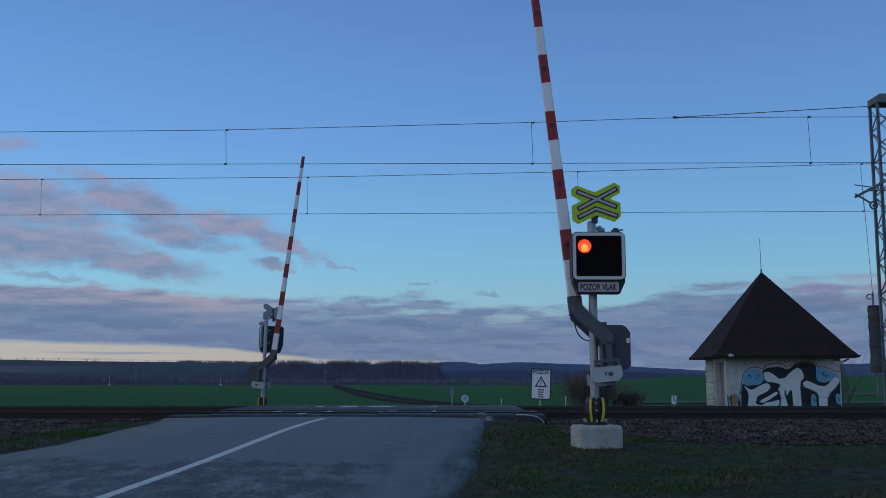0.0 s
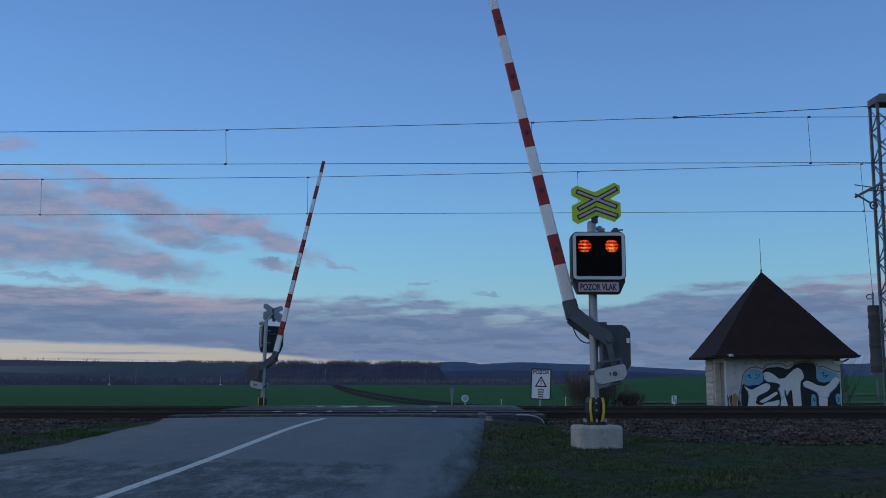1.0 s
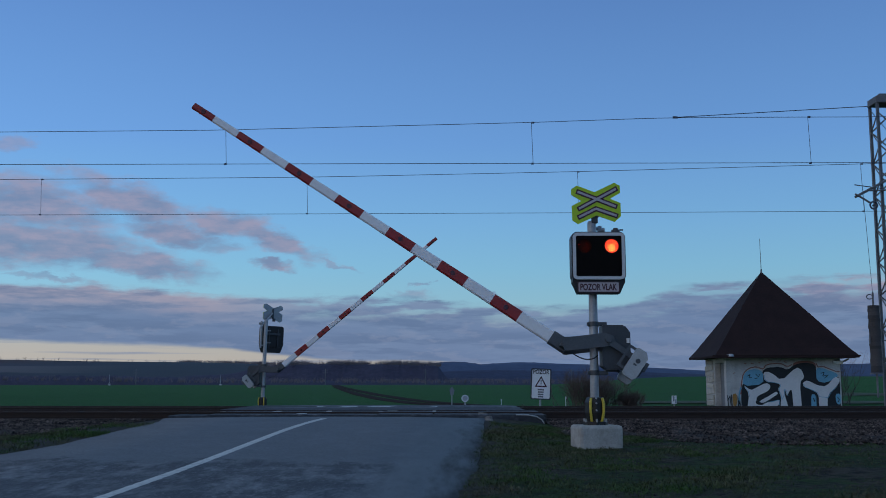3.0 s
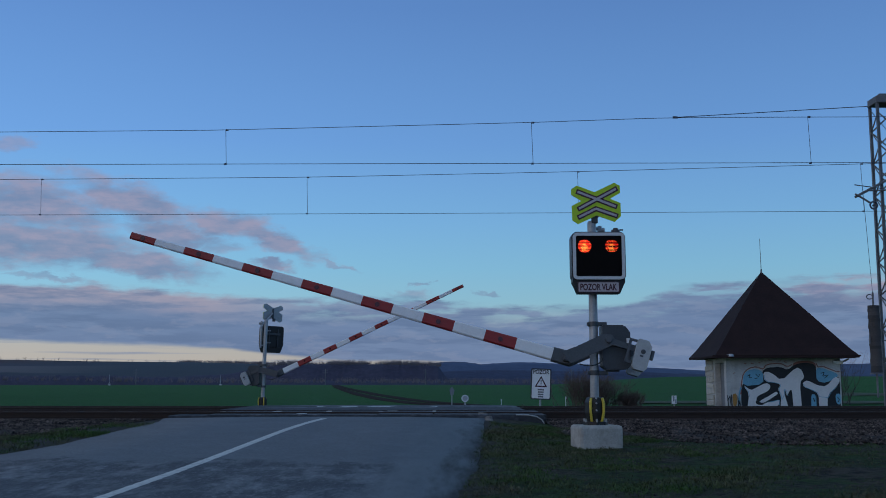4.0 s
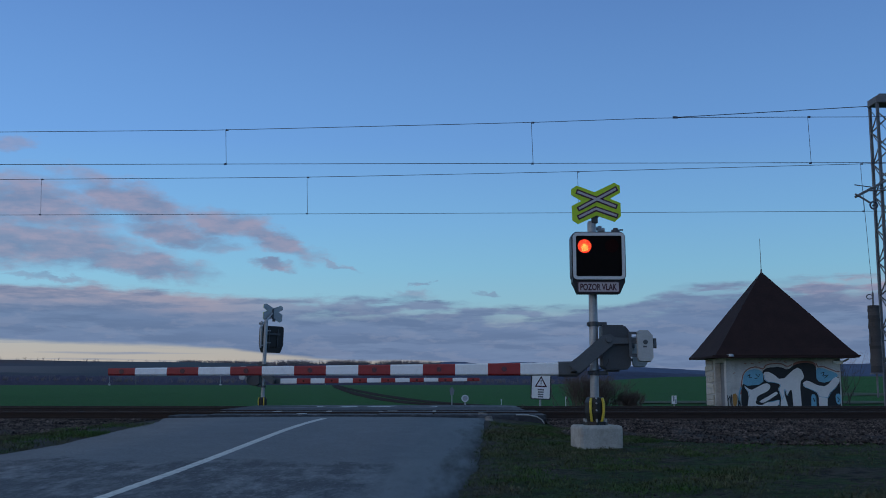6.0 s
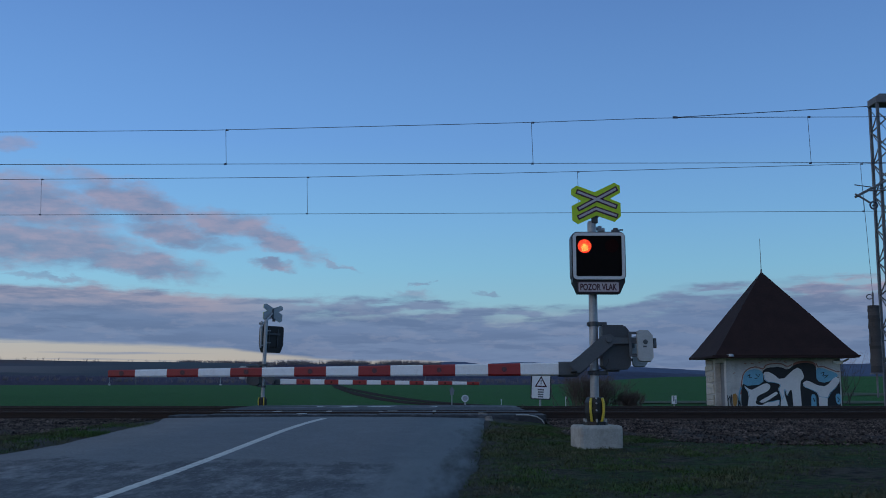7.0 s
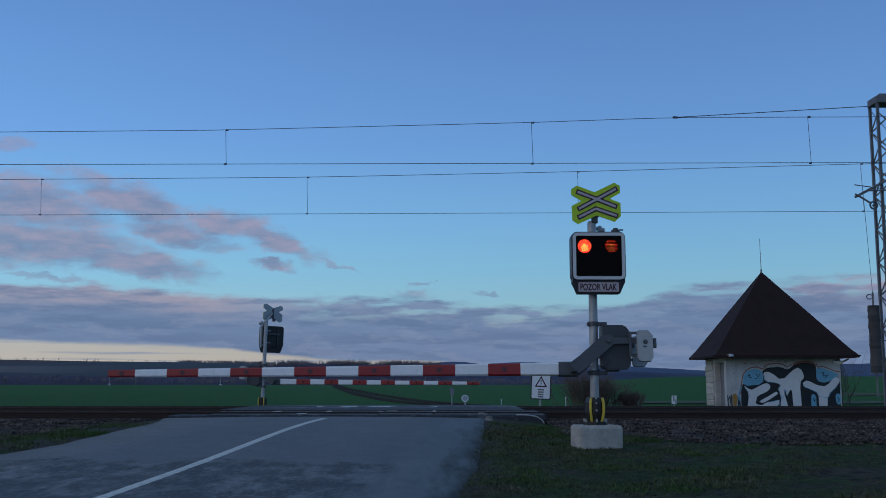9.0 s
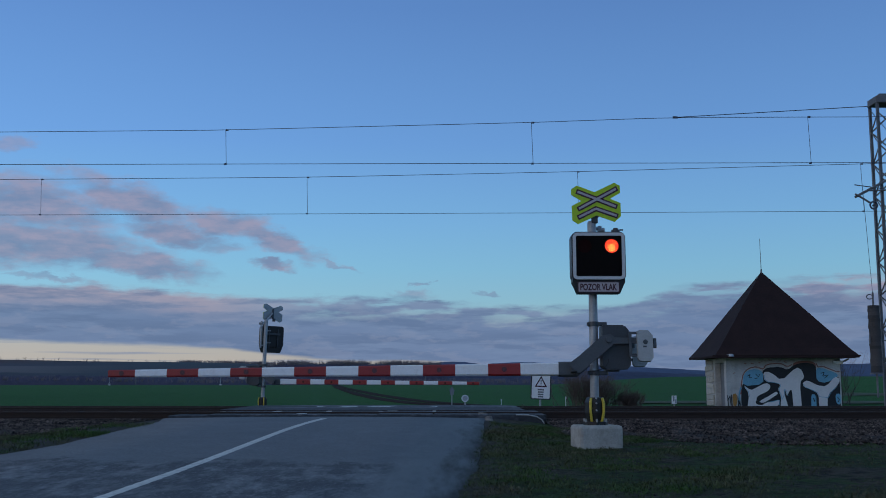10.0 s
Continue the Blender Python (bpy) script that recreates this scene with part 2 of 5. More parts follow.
M_GALV = material("galvanised_steel", (0.42, 0.44, 0.46), 0.5, 0.6, 0.12, 4, 0.05, 80, stain=(0.2, 0.19, 0.18), stain_amount=0.35)
M_CRANK = material("weathered_grey_steel", (0.095, 0.103, 0.113), 0.55, 0.35, 0.15, 5, 0.08, 60, stain=(0.10, 0.095, 0.09))
M_WEIGHT = material("light_grey_paint", (0.42, 0.44, 0.45), 0.5, 0.0, 0.1, 5, 0.03, 60, stain=(0.3, 0.28, 0.26))
M_MACHINE = material("dark_grey_housing_paint", (0.055, 0.06, 0.07), 0.45, 0.0, 0.15, 4, 0.04, 60, stain=(0.05, 0.05, 0.05))
M_CONCRETE = material("concrete", (0.46, 0.45, 0.42), 0.9, 0.0, 0.15, 3.5, 0.35, 45, second=(0.34, 0.335, 0.31), stain=(0.16, 0.17, 0.13), stain_amount=0.5)
M_BLACK = material("black_plastic", (0.012, 0.012, 0.013), 0.45, 0, 0.2, 8, 0.03, 80)
M_YELLOW = material("yellow_paint", (0.72, 0.55, 0.06), 0.5, 0, 0.12, 8, 0.04, 80, stain=(0.3, 0.24, 0.08))
M_WHITE = material("white_reflective_film", (0.86, 0.86, 0.87), 0.45, 0, 0.05, 5, 0.02, 60, stain=(0.6, 0.58, 0.56), stain_amount=0.3)
M_RED = material("red_reflective_film", (0.32, 0.017, 0.016), 0.45, 0, 0.12, 5, 0.02, 60, stain=(0.2, 0.04, 0.03))
M_REFLECTOR = material("dark_red_reflector", (0.10, 0.012, 0.012), 0.25, 0, 0.2, 30)
M_FLUO = material("fluorescent_yellow_green_film", (0.50, 0.72, 0.02), 0.45, 0, 0.06, 5, 0.02, 60)
M_MAROON = material("maroon_film", (0.075, 0.02, 0.028), 0.45, 0, 0.1, 8)
M_FRAME = material("white_painted_frame", (0.66, 0.68, 0.70), 0.45, 0, 0.07, 5, 0.02, 60, stain=(0.45, 0.43, 0.4))
M_PLATE = material("greyed_white_plate", (0.55, 0.48, 0.51), 0.5, 0, 0.1, 6, stain=(0.3, 0.25, 0.27))
M_FACE = material("black_screen", (0.006, 0.005, 0.005), 0.85, 0, 0.2, 12, spec=0.12)
M_LED = material("red_led_cluster", (0.6, 0.05, 0.02), 0.3, 0, 0.1, 20, emit=(1.0, 0.022, 0.012), emit_strength=1.4)
M_LED_CORE = material("red_led_core", (0.6, 0.1, 0.05), 0.3, 0, 0.1, 20, emit=(1.0, 0.34, 0.06), emit_strength=2.6)
# for the slats added before the lamps to make them blink
M_BLINK_SLAT = material("dark_red_blink_slat", (0.018, 0.004, 0.004), 0.8, 0, 0.2, 25, spec=0.1)
M_TEXT = material("dark_lettering", (0.03, 0.03, 0.035), 0.6)
M_ROOF = material("brown_roof_sheet", (0.036, 0.021, 0.021), 0.85, 0, 0.15, 1.2, 0.25, 18, second=(0.028, 0.017, 0.018), spec=0.15)
M_PLASTER = material("old_white_plaster", (0.57, 0.575, 0.57), 0.92, 0, 0.12, 1.3, 0.3, 25, second=(0.44, 0.445, 0.45), stain=(0.22, 0.20, 0.17), stain_amount=0.5)
M_STONE = material("whitewashed_quoin_stone", (0.55, 0.53, 0.48), 0.95, 0, 0.2, 3, 0.5, 20, per_object=0.2, stain=(0.25, 0.23, 0.2))
M_SPRAY_BLACK = material("black_spray_paint", (0.012, 0.011, 0.014), 0.55, 0, 0.2, 4)
M_SPRAY_WHITE = material("white_spray_paint", (0.74, 0.74, 0.76), 0.6, 0, 0.06, 3, stain=(0.55, 0.55, 0.6), stain_amount=0.4)
M_SPRAY_BLUE = material("blue_spray_paint", (0.16, 0.42, 0.60), 0.6, 0, 0.12, 3)
M_SPRAY_RED = material("faded_red_spray_paint", (0.30, 0.13, 0.11), 0.7, 0, 0.15, 3)
M_ORANGE = material("ochre_spray_paint", (0.40, 0.20, 0.05), 0.7, 0, 0.2, 4)
M_DOOR = material("grey_painted_door", (0.20, 0.22, 0.25), 0.6, 0, 0.15, 3, 0.05, 30)
M_RAIL = material("rusty_rail_steel", (0.042, 0.026, 0.021), 0.7, 0.3, 0.25, 3, 0.2, 30, stain=(0.03, 0.02, 0.018))
M_RAILTOP = material("worn_rail_head", (0.085, 0.072, 0.068), 0.6, 0.4, 0.15, 4)
M_SLEEPER = material("concrete_sleeper", (0.20, 0.185, 0.17), 0.9, 0, 0.2, 4, 0.3, 40, per_object=0.2)
M_DARK_CONCRETE = material("sooty_concrete", (0.085, 0.08, 0.08), 0.92, 0, 0.2, 4, 0.3, 40, per_object=0.25)
M_BALLAST = material("ballast_bed", (0.055, 0.045, 0.041), 0.95, 0, 0.4, 9, 0.9, 22, second=(0.03, 0.025, 0.023), spec=0.1)
M_PEBBLE = material("ballast_stone", (0.112, 0.088, 0.078), 0.92, 0, 0.4, 2.0, 0.3, 40, second=(0.028, 0.021, 0.018), per_piece=0.85, spec=0.12)
M_PANEL = material("rubber_crossing_panel", (0.048, 0.053, 0.064), 0.7, 0, 0.25, 1.4, 0.15, 50, per_object=0.35, stain=(0.30, 0.32, 0.35), stain_amount=0.5, spec=0.3)
M_DECK = material("dark_deck_asphalt", (0.062, 0.068, 0.080), 0.85, 0, 0.25, 1.5, 0.2, 40, second=(0.040, 0.044, 0.052), stain=(0.2, 0.21, 0.23), stain_amount=0.35, spec=0.2)
M_LINE = material("worn_white_road_paint", (0.58, 0.58, 0.55), 0.75, 0, 0.15, 5, 0.1, 60, stain=(0.16, 0.16, 0.165), stain_amount=0.55)
M_WIRE = material("copper_wire_dulled", (0.09, 0.11, 0.15), 0.6, 0.3, 0.1, 5)
M_MAST = material("weathered_mast_steel", (0.20, 0.205, 0.215), 0.65, 0.25, 0.2, 3, 0.1, 40, stain=(0.08, 0.055, 0.045))
M_WOOD = material("bare_twigs", (0.125, 0.095, 0.082), 0.9, 0, 0.25, 5)
M_GRASS = material("winter_grass_blades", (0.052, 0.108, 0.024), 0.8, 0, 0.5, 0.8, second=(0.112, 0.096, 0.066), spec=0.1, per_piece=0.4)
# forest colour with the violet-blue of haze mixed in
M_FOREST = material("winter_forest_haze_violet", (0.072, 0.069, 0.104), 0.95, 0, 0.2, 0.03, second=(0.056, 0.056, 0.089), spec=0.1)
# both hill colours carry the blue of distance haze, painted in
M_FARHILL = material("wooded_hills_haze_blue", (0.088, 0.118, 0.192), 0.95, 0, 0.15, 0.008, second=(0.066, 0.089, 0.153), spec=0.1)
M_MIDHILL = material("wooded_slope_haze_blue", (0.058, 0.069, 0.118), 0.95, 0, 0.3, 0.01, second=(0.042, 0.050, 0.090), spec=0.1)
M_BROWNHILL = slope_material()


def ground_material():
    m = bpy.data.materials.new("verge_and_field")
    m.use_nodes = True
    nt = m.node_tree
    N, L = nt.nodes.new, nt.links.new
    b = nt.nodes["Principled BSDF"]
    tc, sp = N("ShaderNodeTexCoord"), N("ShaderNodeSeparateXYZ")
    L(tc.outputs["Object"], sp.inputs[0])

    def nz(scale, detail=6, rough=0.65):
        n = N("ShaderNodeTexNoise")
        n.inputs["Scale"].default_value, n.inputs["Detail"].default_value = scale, detail
        n.inputs["Roughness"].default_value = rough
        L(tc.outputs["Object"], n.inputs["Vector"])
        return n.outputs["Fac"]

    def rng(v, a, b2, c=0.0, d=1.0):
        n = N("ShaderNodeMapRange")
        L(v, n.inputs[0])
        for i, q in enumerate((a, b2, c, d)):
            n.inputs[i + 1].default_value = q
        return n.outputs[0]

    def mix(f, a, c):
        n = N("ShaderNodeMix")
        n.data_type = "RGBA"
        L(f, n.inputs[0])
        for i, v in ((6, a), (7, c)):
            if isinstance(v, tuple):
                n.inputs[i].default_value = (*v, 1)
            else:
                L(v, n.inputs[i])
        return n.outputs[2]

    turf = mix(rng(nz(0.9), 0.44, 0.58), (0.030, 0.060, 0.019), (0.070, 0.061, 0.048))
    turf = mix(rng(nz(7, 8, 0.7), 0.46, 0.62), turf, (0.016, 0.015, 0.012))
    turf = mix(rng(nz(2.1, 7), 0.52, 0.68), turf, (0.036, 0.080, 0.016))
    turf = mix(rng(nz(31), 0.58, 0.72), turf, (0.075, 0.068, 0.05))
    crop = mix(rng(nz(0.02), 0.35, 0.65), (0.023, 0.100, 0.021), (0.028, 0.120, 0.025))
    crop = mix(rng(nz(0.5), 0.45, 0.75), crop, (0.022, 0.066, 0.015))
    lean = N("ShaderNodeMath")
    lean.operation = "MULTIPLY_ADD"
    L(sp.outputs[1], lean.inputs[0])
    lean.inputs[1].default_value, lean.inputs[2].default_value = -0.0922, 4.086
    off, rag = N("ShaderNodeMath"), N("ShaderNodeMath")
    L(sp.outputs[0], off.inputs[0])
    L(lean.outputs[0], off.inputs[1])
    L(off.outputs[0], rag.inputs[0])
    L(rng(nz(2.4, 8, 0.7), 0.3, 0.7, -0.5, 0.5), rag.inputs[1])
    turf = mix(rng(rag.outputs[0], 3.2, 3.55), (0.060, 0.058, 0.056), turf)
    far = rng(sp.outputs[1], 38.0, 46.0)
    col = mix(far, turf, crop)
    L(col, b.inputs["Base Color"])
    b.inputs["Roughness"].default_value = 0.95
    b.inputs["Specular IOR Level"].default_value = 0.15
    bp = N("ShaderNodeBump")
    bp.inputs["Strength"].default_value, bp.inputs["Distance"].default_value = 1.0, 0.07
    L(nz(13, 8, 0.75), bp.inputs["Height"])
    L(bp.outputs[0], b.inputs["Normal"])
    return m


def asphalt_material():
    m = bpy.data.materials.new("worn_asphalt")
    m.use_nodes = True
    nt = m.node_tree
    N, L = nt.nodes.new, nt.links.new
    b = nt.nodes["Principled BSDF"]
    tc, sp = N("ShaderNodeTexCoord"), N("ShaderNodeSeparateXYZ")
    L(tc.outputs["Object"], sp.inputs[0])

    def nz(scale, detail=6, rough=0.65, vec=None):
        n = N("ShaderNodeTexNoise")
        n.inputs["Scale"].default_value, n.inputs["Detail"].default_value = scale, detail
        n.inputs["Roughness"].default_value = rough
        L(vec or tc.outputs["Object"], n.inputs["Vector"])
        return n.outputs["Fac"]

    def rng(v, a, b2, c=0.0, d=1.0):
        n = N("ShaderNodeMapRange")
        L(v, n.inputs[0])
        for i, q in enumerate((a, b2, c, d)):
            n.inputs[i + 1].default_value = q
        return n.outputs[0]

    def mix(f, a, c):
        n = N("ShaderNodeMix")
        n.data_type = "RGBA"
        L(f, n.inputs[0])
        for i, v in ((6, a), (7, c)):
            if isinstance(v, tuple):
                n.inputs[i].default_value = (*v, 1)
            else:
                L(v, n.inputs[i])
        return n.outputs[2]

    # newer surface towards the rails; older, patchy asphalt nearer
    edge = N("ShaderNodeMath")
    edge.operation = "ADD"
    L(sp.outputs[1], edge.inputs[0])
    L(rng(nz(0.7, 5), 0.3, 0.7, -0.8, 0.8), edge.inputs[1])
    new_part = rng(edge.outputs[0], 12.55, 12.75)
    stretch = N("ShaderNodeMapping")
    stretch.inputs["Scale"].default_value = (1.0, 0.42, 1.0)
    L(tc.outputs["Object"], stretch.inputs["Vector"])
    old = mix(rng(nz(3.0, 9, 0.72, stretch.outputs[0]), 0.46, 0.64), (0.066, 0.074, 0.088), (0.195, 0.206, 0.222))
    old = mix(rng(nz(1.1, 5, 0.6, stretch.outputs[0]), 0.54, 0.66), old, (0.066, 0.073, 0.086))
    old = mix(rng(nz(20, 6, 0.75, stretch.outputs[0]), 0.55, 0.70), old, (0.21, 0.22, 0.235))
    fresh = mix(rng(nz(0.5), 0.3, 0.7), (0.150, 0.164, 0.182), (0.130, 0.143, 0.160))
    col = mix(new_part, old, fresh)
    col = mix(rng(nz(120, 3), 0.52, 0.75), col, (0.15, 0.15, 0.15))
    grit = N("ShaderNodeHueSaturation")
    L(rng(nz(26, 5, 0.7, stretch.outputs[0]), 0.3, 0.7, 0.84, 1.16), grit.inputs["Value"])
    L(col, grit.inputs["Color"])
    col = grit.outputs[0]
    # trodden dirt creeping in from the verge
    lean = N("ShaderNodeMath")
    lean.operation = "MULTIPLY_ADD"
    L(sp.outputs[1], lean.inputs[0])
    lean.inputs[1].default_value, lean.inputs[2].default_value = -0.0922, 4.086
    off = N("ShaderNodeMath")
    L(sp.outputs[0], off.inputs[0])
    L(lean.outputs[0], off.inputs[1])
    worn = N("ShaderNodeMath")
    L(off.outputs[0], worn.inputs[0])
    lengthwise = N("ShaderNodeMapping")
    lengthwise.inputs["Scale"].default_value = (1.0, 0.16, 1.0)
    L(tc.outputs["Object"], lengthwise.inputs["Vector"])
    L(rng(nz(3.2, 8, 0.68, lengthwise.outputs[0]), 0.3, 0.7, -0.36, 0.36), worn.inputs[1])
    col = mix(rng(worn.outputs[0], 2.0, 2.8), col, (0.185, 0.193, 0.203))
    col = mix(rng(worn.outputs[0], 2.85, 3.40), col, (0.056, 0.054, 0.052))
    L(col, b.inputs["Base Color"])
    L(rng(nz(2.0), 0.3, 0.7, 0.75, 0.95), b.inputs["Roughness"])
    b.inputs["Specular IOR Level"].default_value = 0.22
    bp = N("ShaderNodeBump")
    bp.inputs["Strength"].default_value, bp.inputs["Distance"].default_value = 0.5, 0.008
    L(nz(160, 3), bp.inputs["Height"])
    L(bp.outputs[0], b.inputs["Normal"])
    return m


M_GROUND, M_ASPHALT = ground_material(), asphalt_material()
M_DIRT = material("bare_dirt_track", (0.042, 0.031, 0.027), 0.98, 0, 0.25, 0.6, 0.5, 12, spec=0.03)

# ---- mesh helpers ----


def box(bm, c, s, bevel=0.0, rot=None):
    made = bmesh.ops.create_cube(bm, size=1.0)["verts"]
    m = Matrix.Translation(c) @ (rot.to_4x4() if rot else Matrix.Identity(4)) @ Matrix.Diagonal((*s, 1))
    bmesh.ops.transform(bm, matrix=m, verts=made)
    if bevel:
        edges = list({e for v in made for e in v.link_edges})
        bmesh.ops.bevel(bm, geom=edges, offset=bevel, segments=2, affect="EDGES", profile=0.5)


def rod(bm, a, b, r1, r2=None, seg=12):
    a, b = Vector(a), Vector(b)
    d = b - a
    m = Matrix.Translation((a + b) / 2) @ d.to_track_quat("Z", "Y").to_matrix().to_4x4()
    bmesh.ops.create_cone(bm, cap_ends=True, segments=seg, radius1=r1, radius2=r1 if r2 is None else r2, depth=d.length, matrix=m)


def prism(bm, poly, y0, y1):
    """A closed outline in the x-z plane, drawn out from y0 to y1."""
    a = [bm.verts.new((x, y0, z)) for x, z in poly]
    b = [bm.verts.new((x, y1, z)) for x, z in poly]
    n = len(poly)
    bm.faces.new(a)
    bm.faces.new(b[::-1])
    for i in range(n):
        bm.faces.new((a[i], b[i], b[(i + 1) % n], a[(i + 1) % n]))
    bmesh.ops.recalc_face_normals(bm, faces=bm.faces)


def round_rect(w, h, r, n=5):
    pts = []
    for cx, cz, a0 in ((w / 2 - r, h / 2 - r, 0), (-w / 2 + r, h / 2 - r, 90), (-w / 2 + r, -h / 2 + r, 180), (w / 2 - r, -h / 2 + r, 270)):
        for i in range(n + 1):
            a = radians(a0 + 90 * i / n)
            pts.append((cx + r * math.cos(a), cz + r * math.sin(a)))
    return pts


def moved(poly, dx, dz):
    return [(x + dx, z + dz) for x, z in poly]


def strip(a, b, w):
    """Outline of a straight stroke from a to b of width w."""
    a, b = Vector(a), Vector(b)
    d = (b - a).normalized() * (w / 2)
    n = Vector((-d.y, d.x))
    return [tuple(p) for p in (a + n, a - n, b - n, b + n)]


def part(name, bm, mat, parent=None, label="", smooth=False):
    me = bpy.data.meshes.new(name)
    bm.to_mesh(me)
    bm.free()
    me.materials.append(mat)
    if smooth:
        me.polygons.foreach_set("use_smooth", [True] * len(me.polygons))
        me.set_sharp_from_angle(angle=radians(35))
    ob = new(name, me)
    ob.parent = parent
    if label:
        tagged(ob, label)
    return ob


def mesh_part(name, verts, faces, mat, parent=None):
    me = bpy.data.meshes.new(name)
    me.from_pydata(verts, [], faces)
    me.materials.append(mat)
    ob = new(name, me)
    ob.parent = parent
    return ob


def thing(name, m, label, category, group=""):
    ob = new(name)
    ob.matrix_world = m
    return tagged(ob, label, category, group)


def text_mesh(body, width, height):
    """Outlines of a word in the built-in font, scaled to width and height, upright in the x-z plane."""
    cu = bpy.data.curves.new("lettering", "FONT")
    cu.body, cu.align_x, cu.align_y, cu.extrude = body, "CENTER", "CENTER", 0.02
    cu.offset = 0.03
    ob = new("lettering", cu)
    deps = bpy.context.evaluated_depsgraph_get()
    bm = bmesh.new()
    bm.from_mesh(ob.evaluated_get(deps).to_mesh())
    bpy.data.objects.remove(ob)
    xs, ys = [v.co.x for v in bm.verts], [v.co.y for v in bm.verts]
    cx, cy = (min(xs) + max(xs)) / 2, (min(ys) + max(ys)) / 2
    for v in bm.verts:
        v.co = Vector(((v.co.x - cx) * width / (max(xs) - min(xs)), -v.co.z * 0.1, (v.co.y - cy) * height / (max(ys) - min(ys))))
    return bm


def sstep(a, b, x):
    t = min(1.0, max(0.0, (x - a) / (b - a)))
    return t * t * (3 - 2 * t)


# ---- ground, road, railway ----
ROAD_HALF = 3.1


def road_x(y):
    return -3.21 + 0.0922 * (y - 9.5)


ROAD_RISE = [(-60, -1.75), (9.7, 0.266), (12.0, 0.354), (13.3, 0.414), (14.9, 0.494), (16.5, 0.576), (17.6, 0.620), (18.6, 0.650), (19.8, 0.672), (21.0, 0.682), (24.0, 0.72), (31.5, 0.72), (35.4, 0.33), (90, 0.33)]


def road_z(y):
    return sum(float(np.interp(y + d, [p[0] for p in ROAD_RISE], [p[1] for p in ROAD_RISE])) for d in (-0.6, -0.3, 0.0, 0.3, 0.6)) / 5


def ground_z(x, y):
    if y < 21:
        z = 0.0287 * y if y < 15 else 0.4305 + 0.012 * (y - 15)
    elif y < 31:
        z = 0.50
    else:
        z = 0.50 - 0.22 * sstep(31, 36, y)
    away = abs(x - road_x(y))
    if y < 36 and away < ROAD_HALF + 1.6:
        z = z + (road_z(y) - 0.037 - z) * (1 - sstep(ROAD_HALF - 0.1, ROAD_HALF + 1.6, away))
        z = min(z, road_z(y) - 0.045) if away < ROAD_HALF - 0.15 else z
    if y > 36:
        z += 0.22 * sstep(60, 500, y)
        z += 3.2 * sstep(60, 330, y) * sstep(0.05, 0.24, x / y) - 2.9 * sstep(340, 900, y) * sstep(0.05, 0.24, x / y)
    elif y > 2:
        z += 0.035 * noise.noise((x * 0.7, y * 0.7, 3.0)) * (0 if away < ROAD_HALF + 0.2 else 1)
    return z


def graded(fine_lo, fine_hi, step, end_lo, end_hi, grow=1.18):
    v = list(np.arange(fine_lo, fine_hi + 1e-6, step))
    s = step
    while v[-1] < end_hi:
        s *= grow
        v.append(v[-1] + s)
    s = step
    while v[0] > end_lo:
        s *= grow
        v.insert(0, v[0] - s)
    return [float(q) for q in v]


def build_ground():
    xs = graded(-13, 17, 0.3, -3500, 3500)
    ys = graded(6, 37, 0.3, -1500, 4200)
    verts = [(x, y, ground_z(x, y)) for y in ys for x in xs]
    n = len(xs)
    faces = [(j * n + i, j * n + i + 1, (j + 1) * n + i + 1, (j + 1) * n + i) for j in range(len(ys) - 1) for i in range(n - 1)]
    g = mesh_part("ground", verts, faces, M_GROUND)
    g.data.polygons.foreach_set("use_smooth", [True] * len(faces))
    return tagged(g, "flat farmland with dark green winter crop and rough verges", "ground", kind="structure")


def ribbon(name, ys, x_of, half_of, z_of, mat, cols=(-1, -0.5, 0, 0.5, 1), parent=None, drop=0.3, crown=0.0):
    """A strip along y with a little crown and skirts at both sides."""
    verts, faces = [], []
    for y in ys:
        row = [(x_of(y) + half_of(y, c) * c, y, z_of(y) - crown * c * c) for c in cols]
        row = [(row[0][0] - 0.02, y, row[0][2] - drop)] + row + [(row[-1][0] + 0.02, y, row[-1][2] - drop)]
        verts += row
    n = len(cols) + 2
    for j in range(len(ys) - 1):
        for i in range(n - 1):
            faces.append((j * n + i, j * n + i + 1, (j + 1) * n + i + 1, (j + 1) * n + i))
    ob = mesh_part(name, verts, faces, mat, parent)
    ob.data.polygons.foreach_set("use_smooth", [True] * len(faces))
    return ob


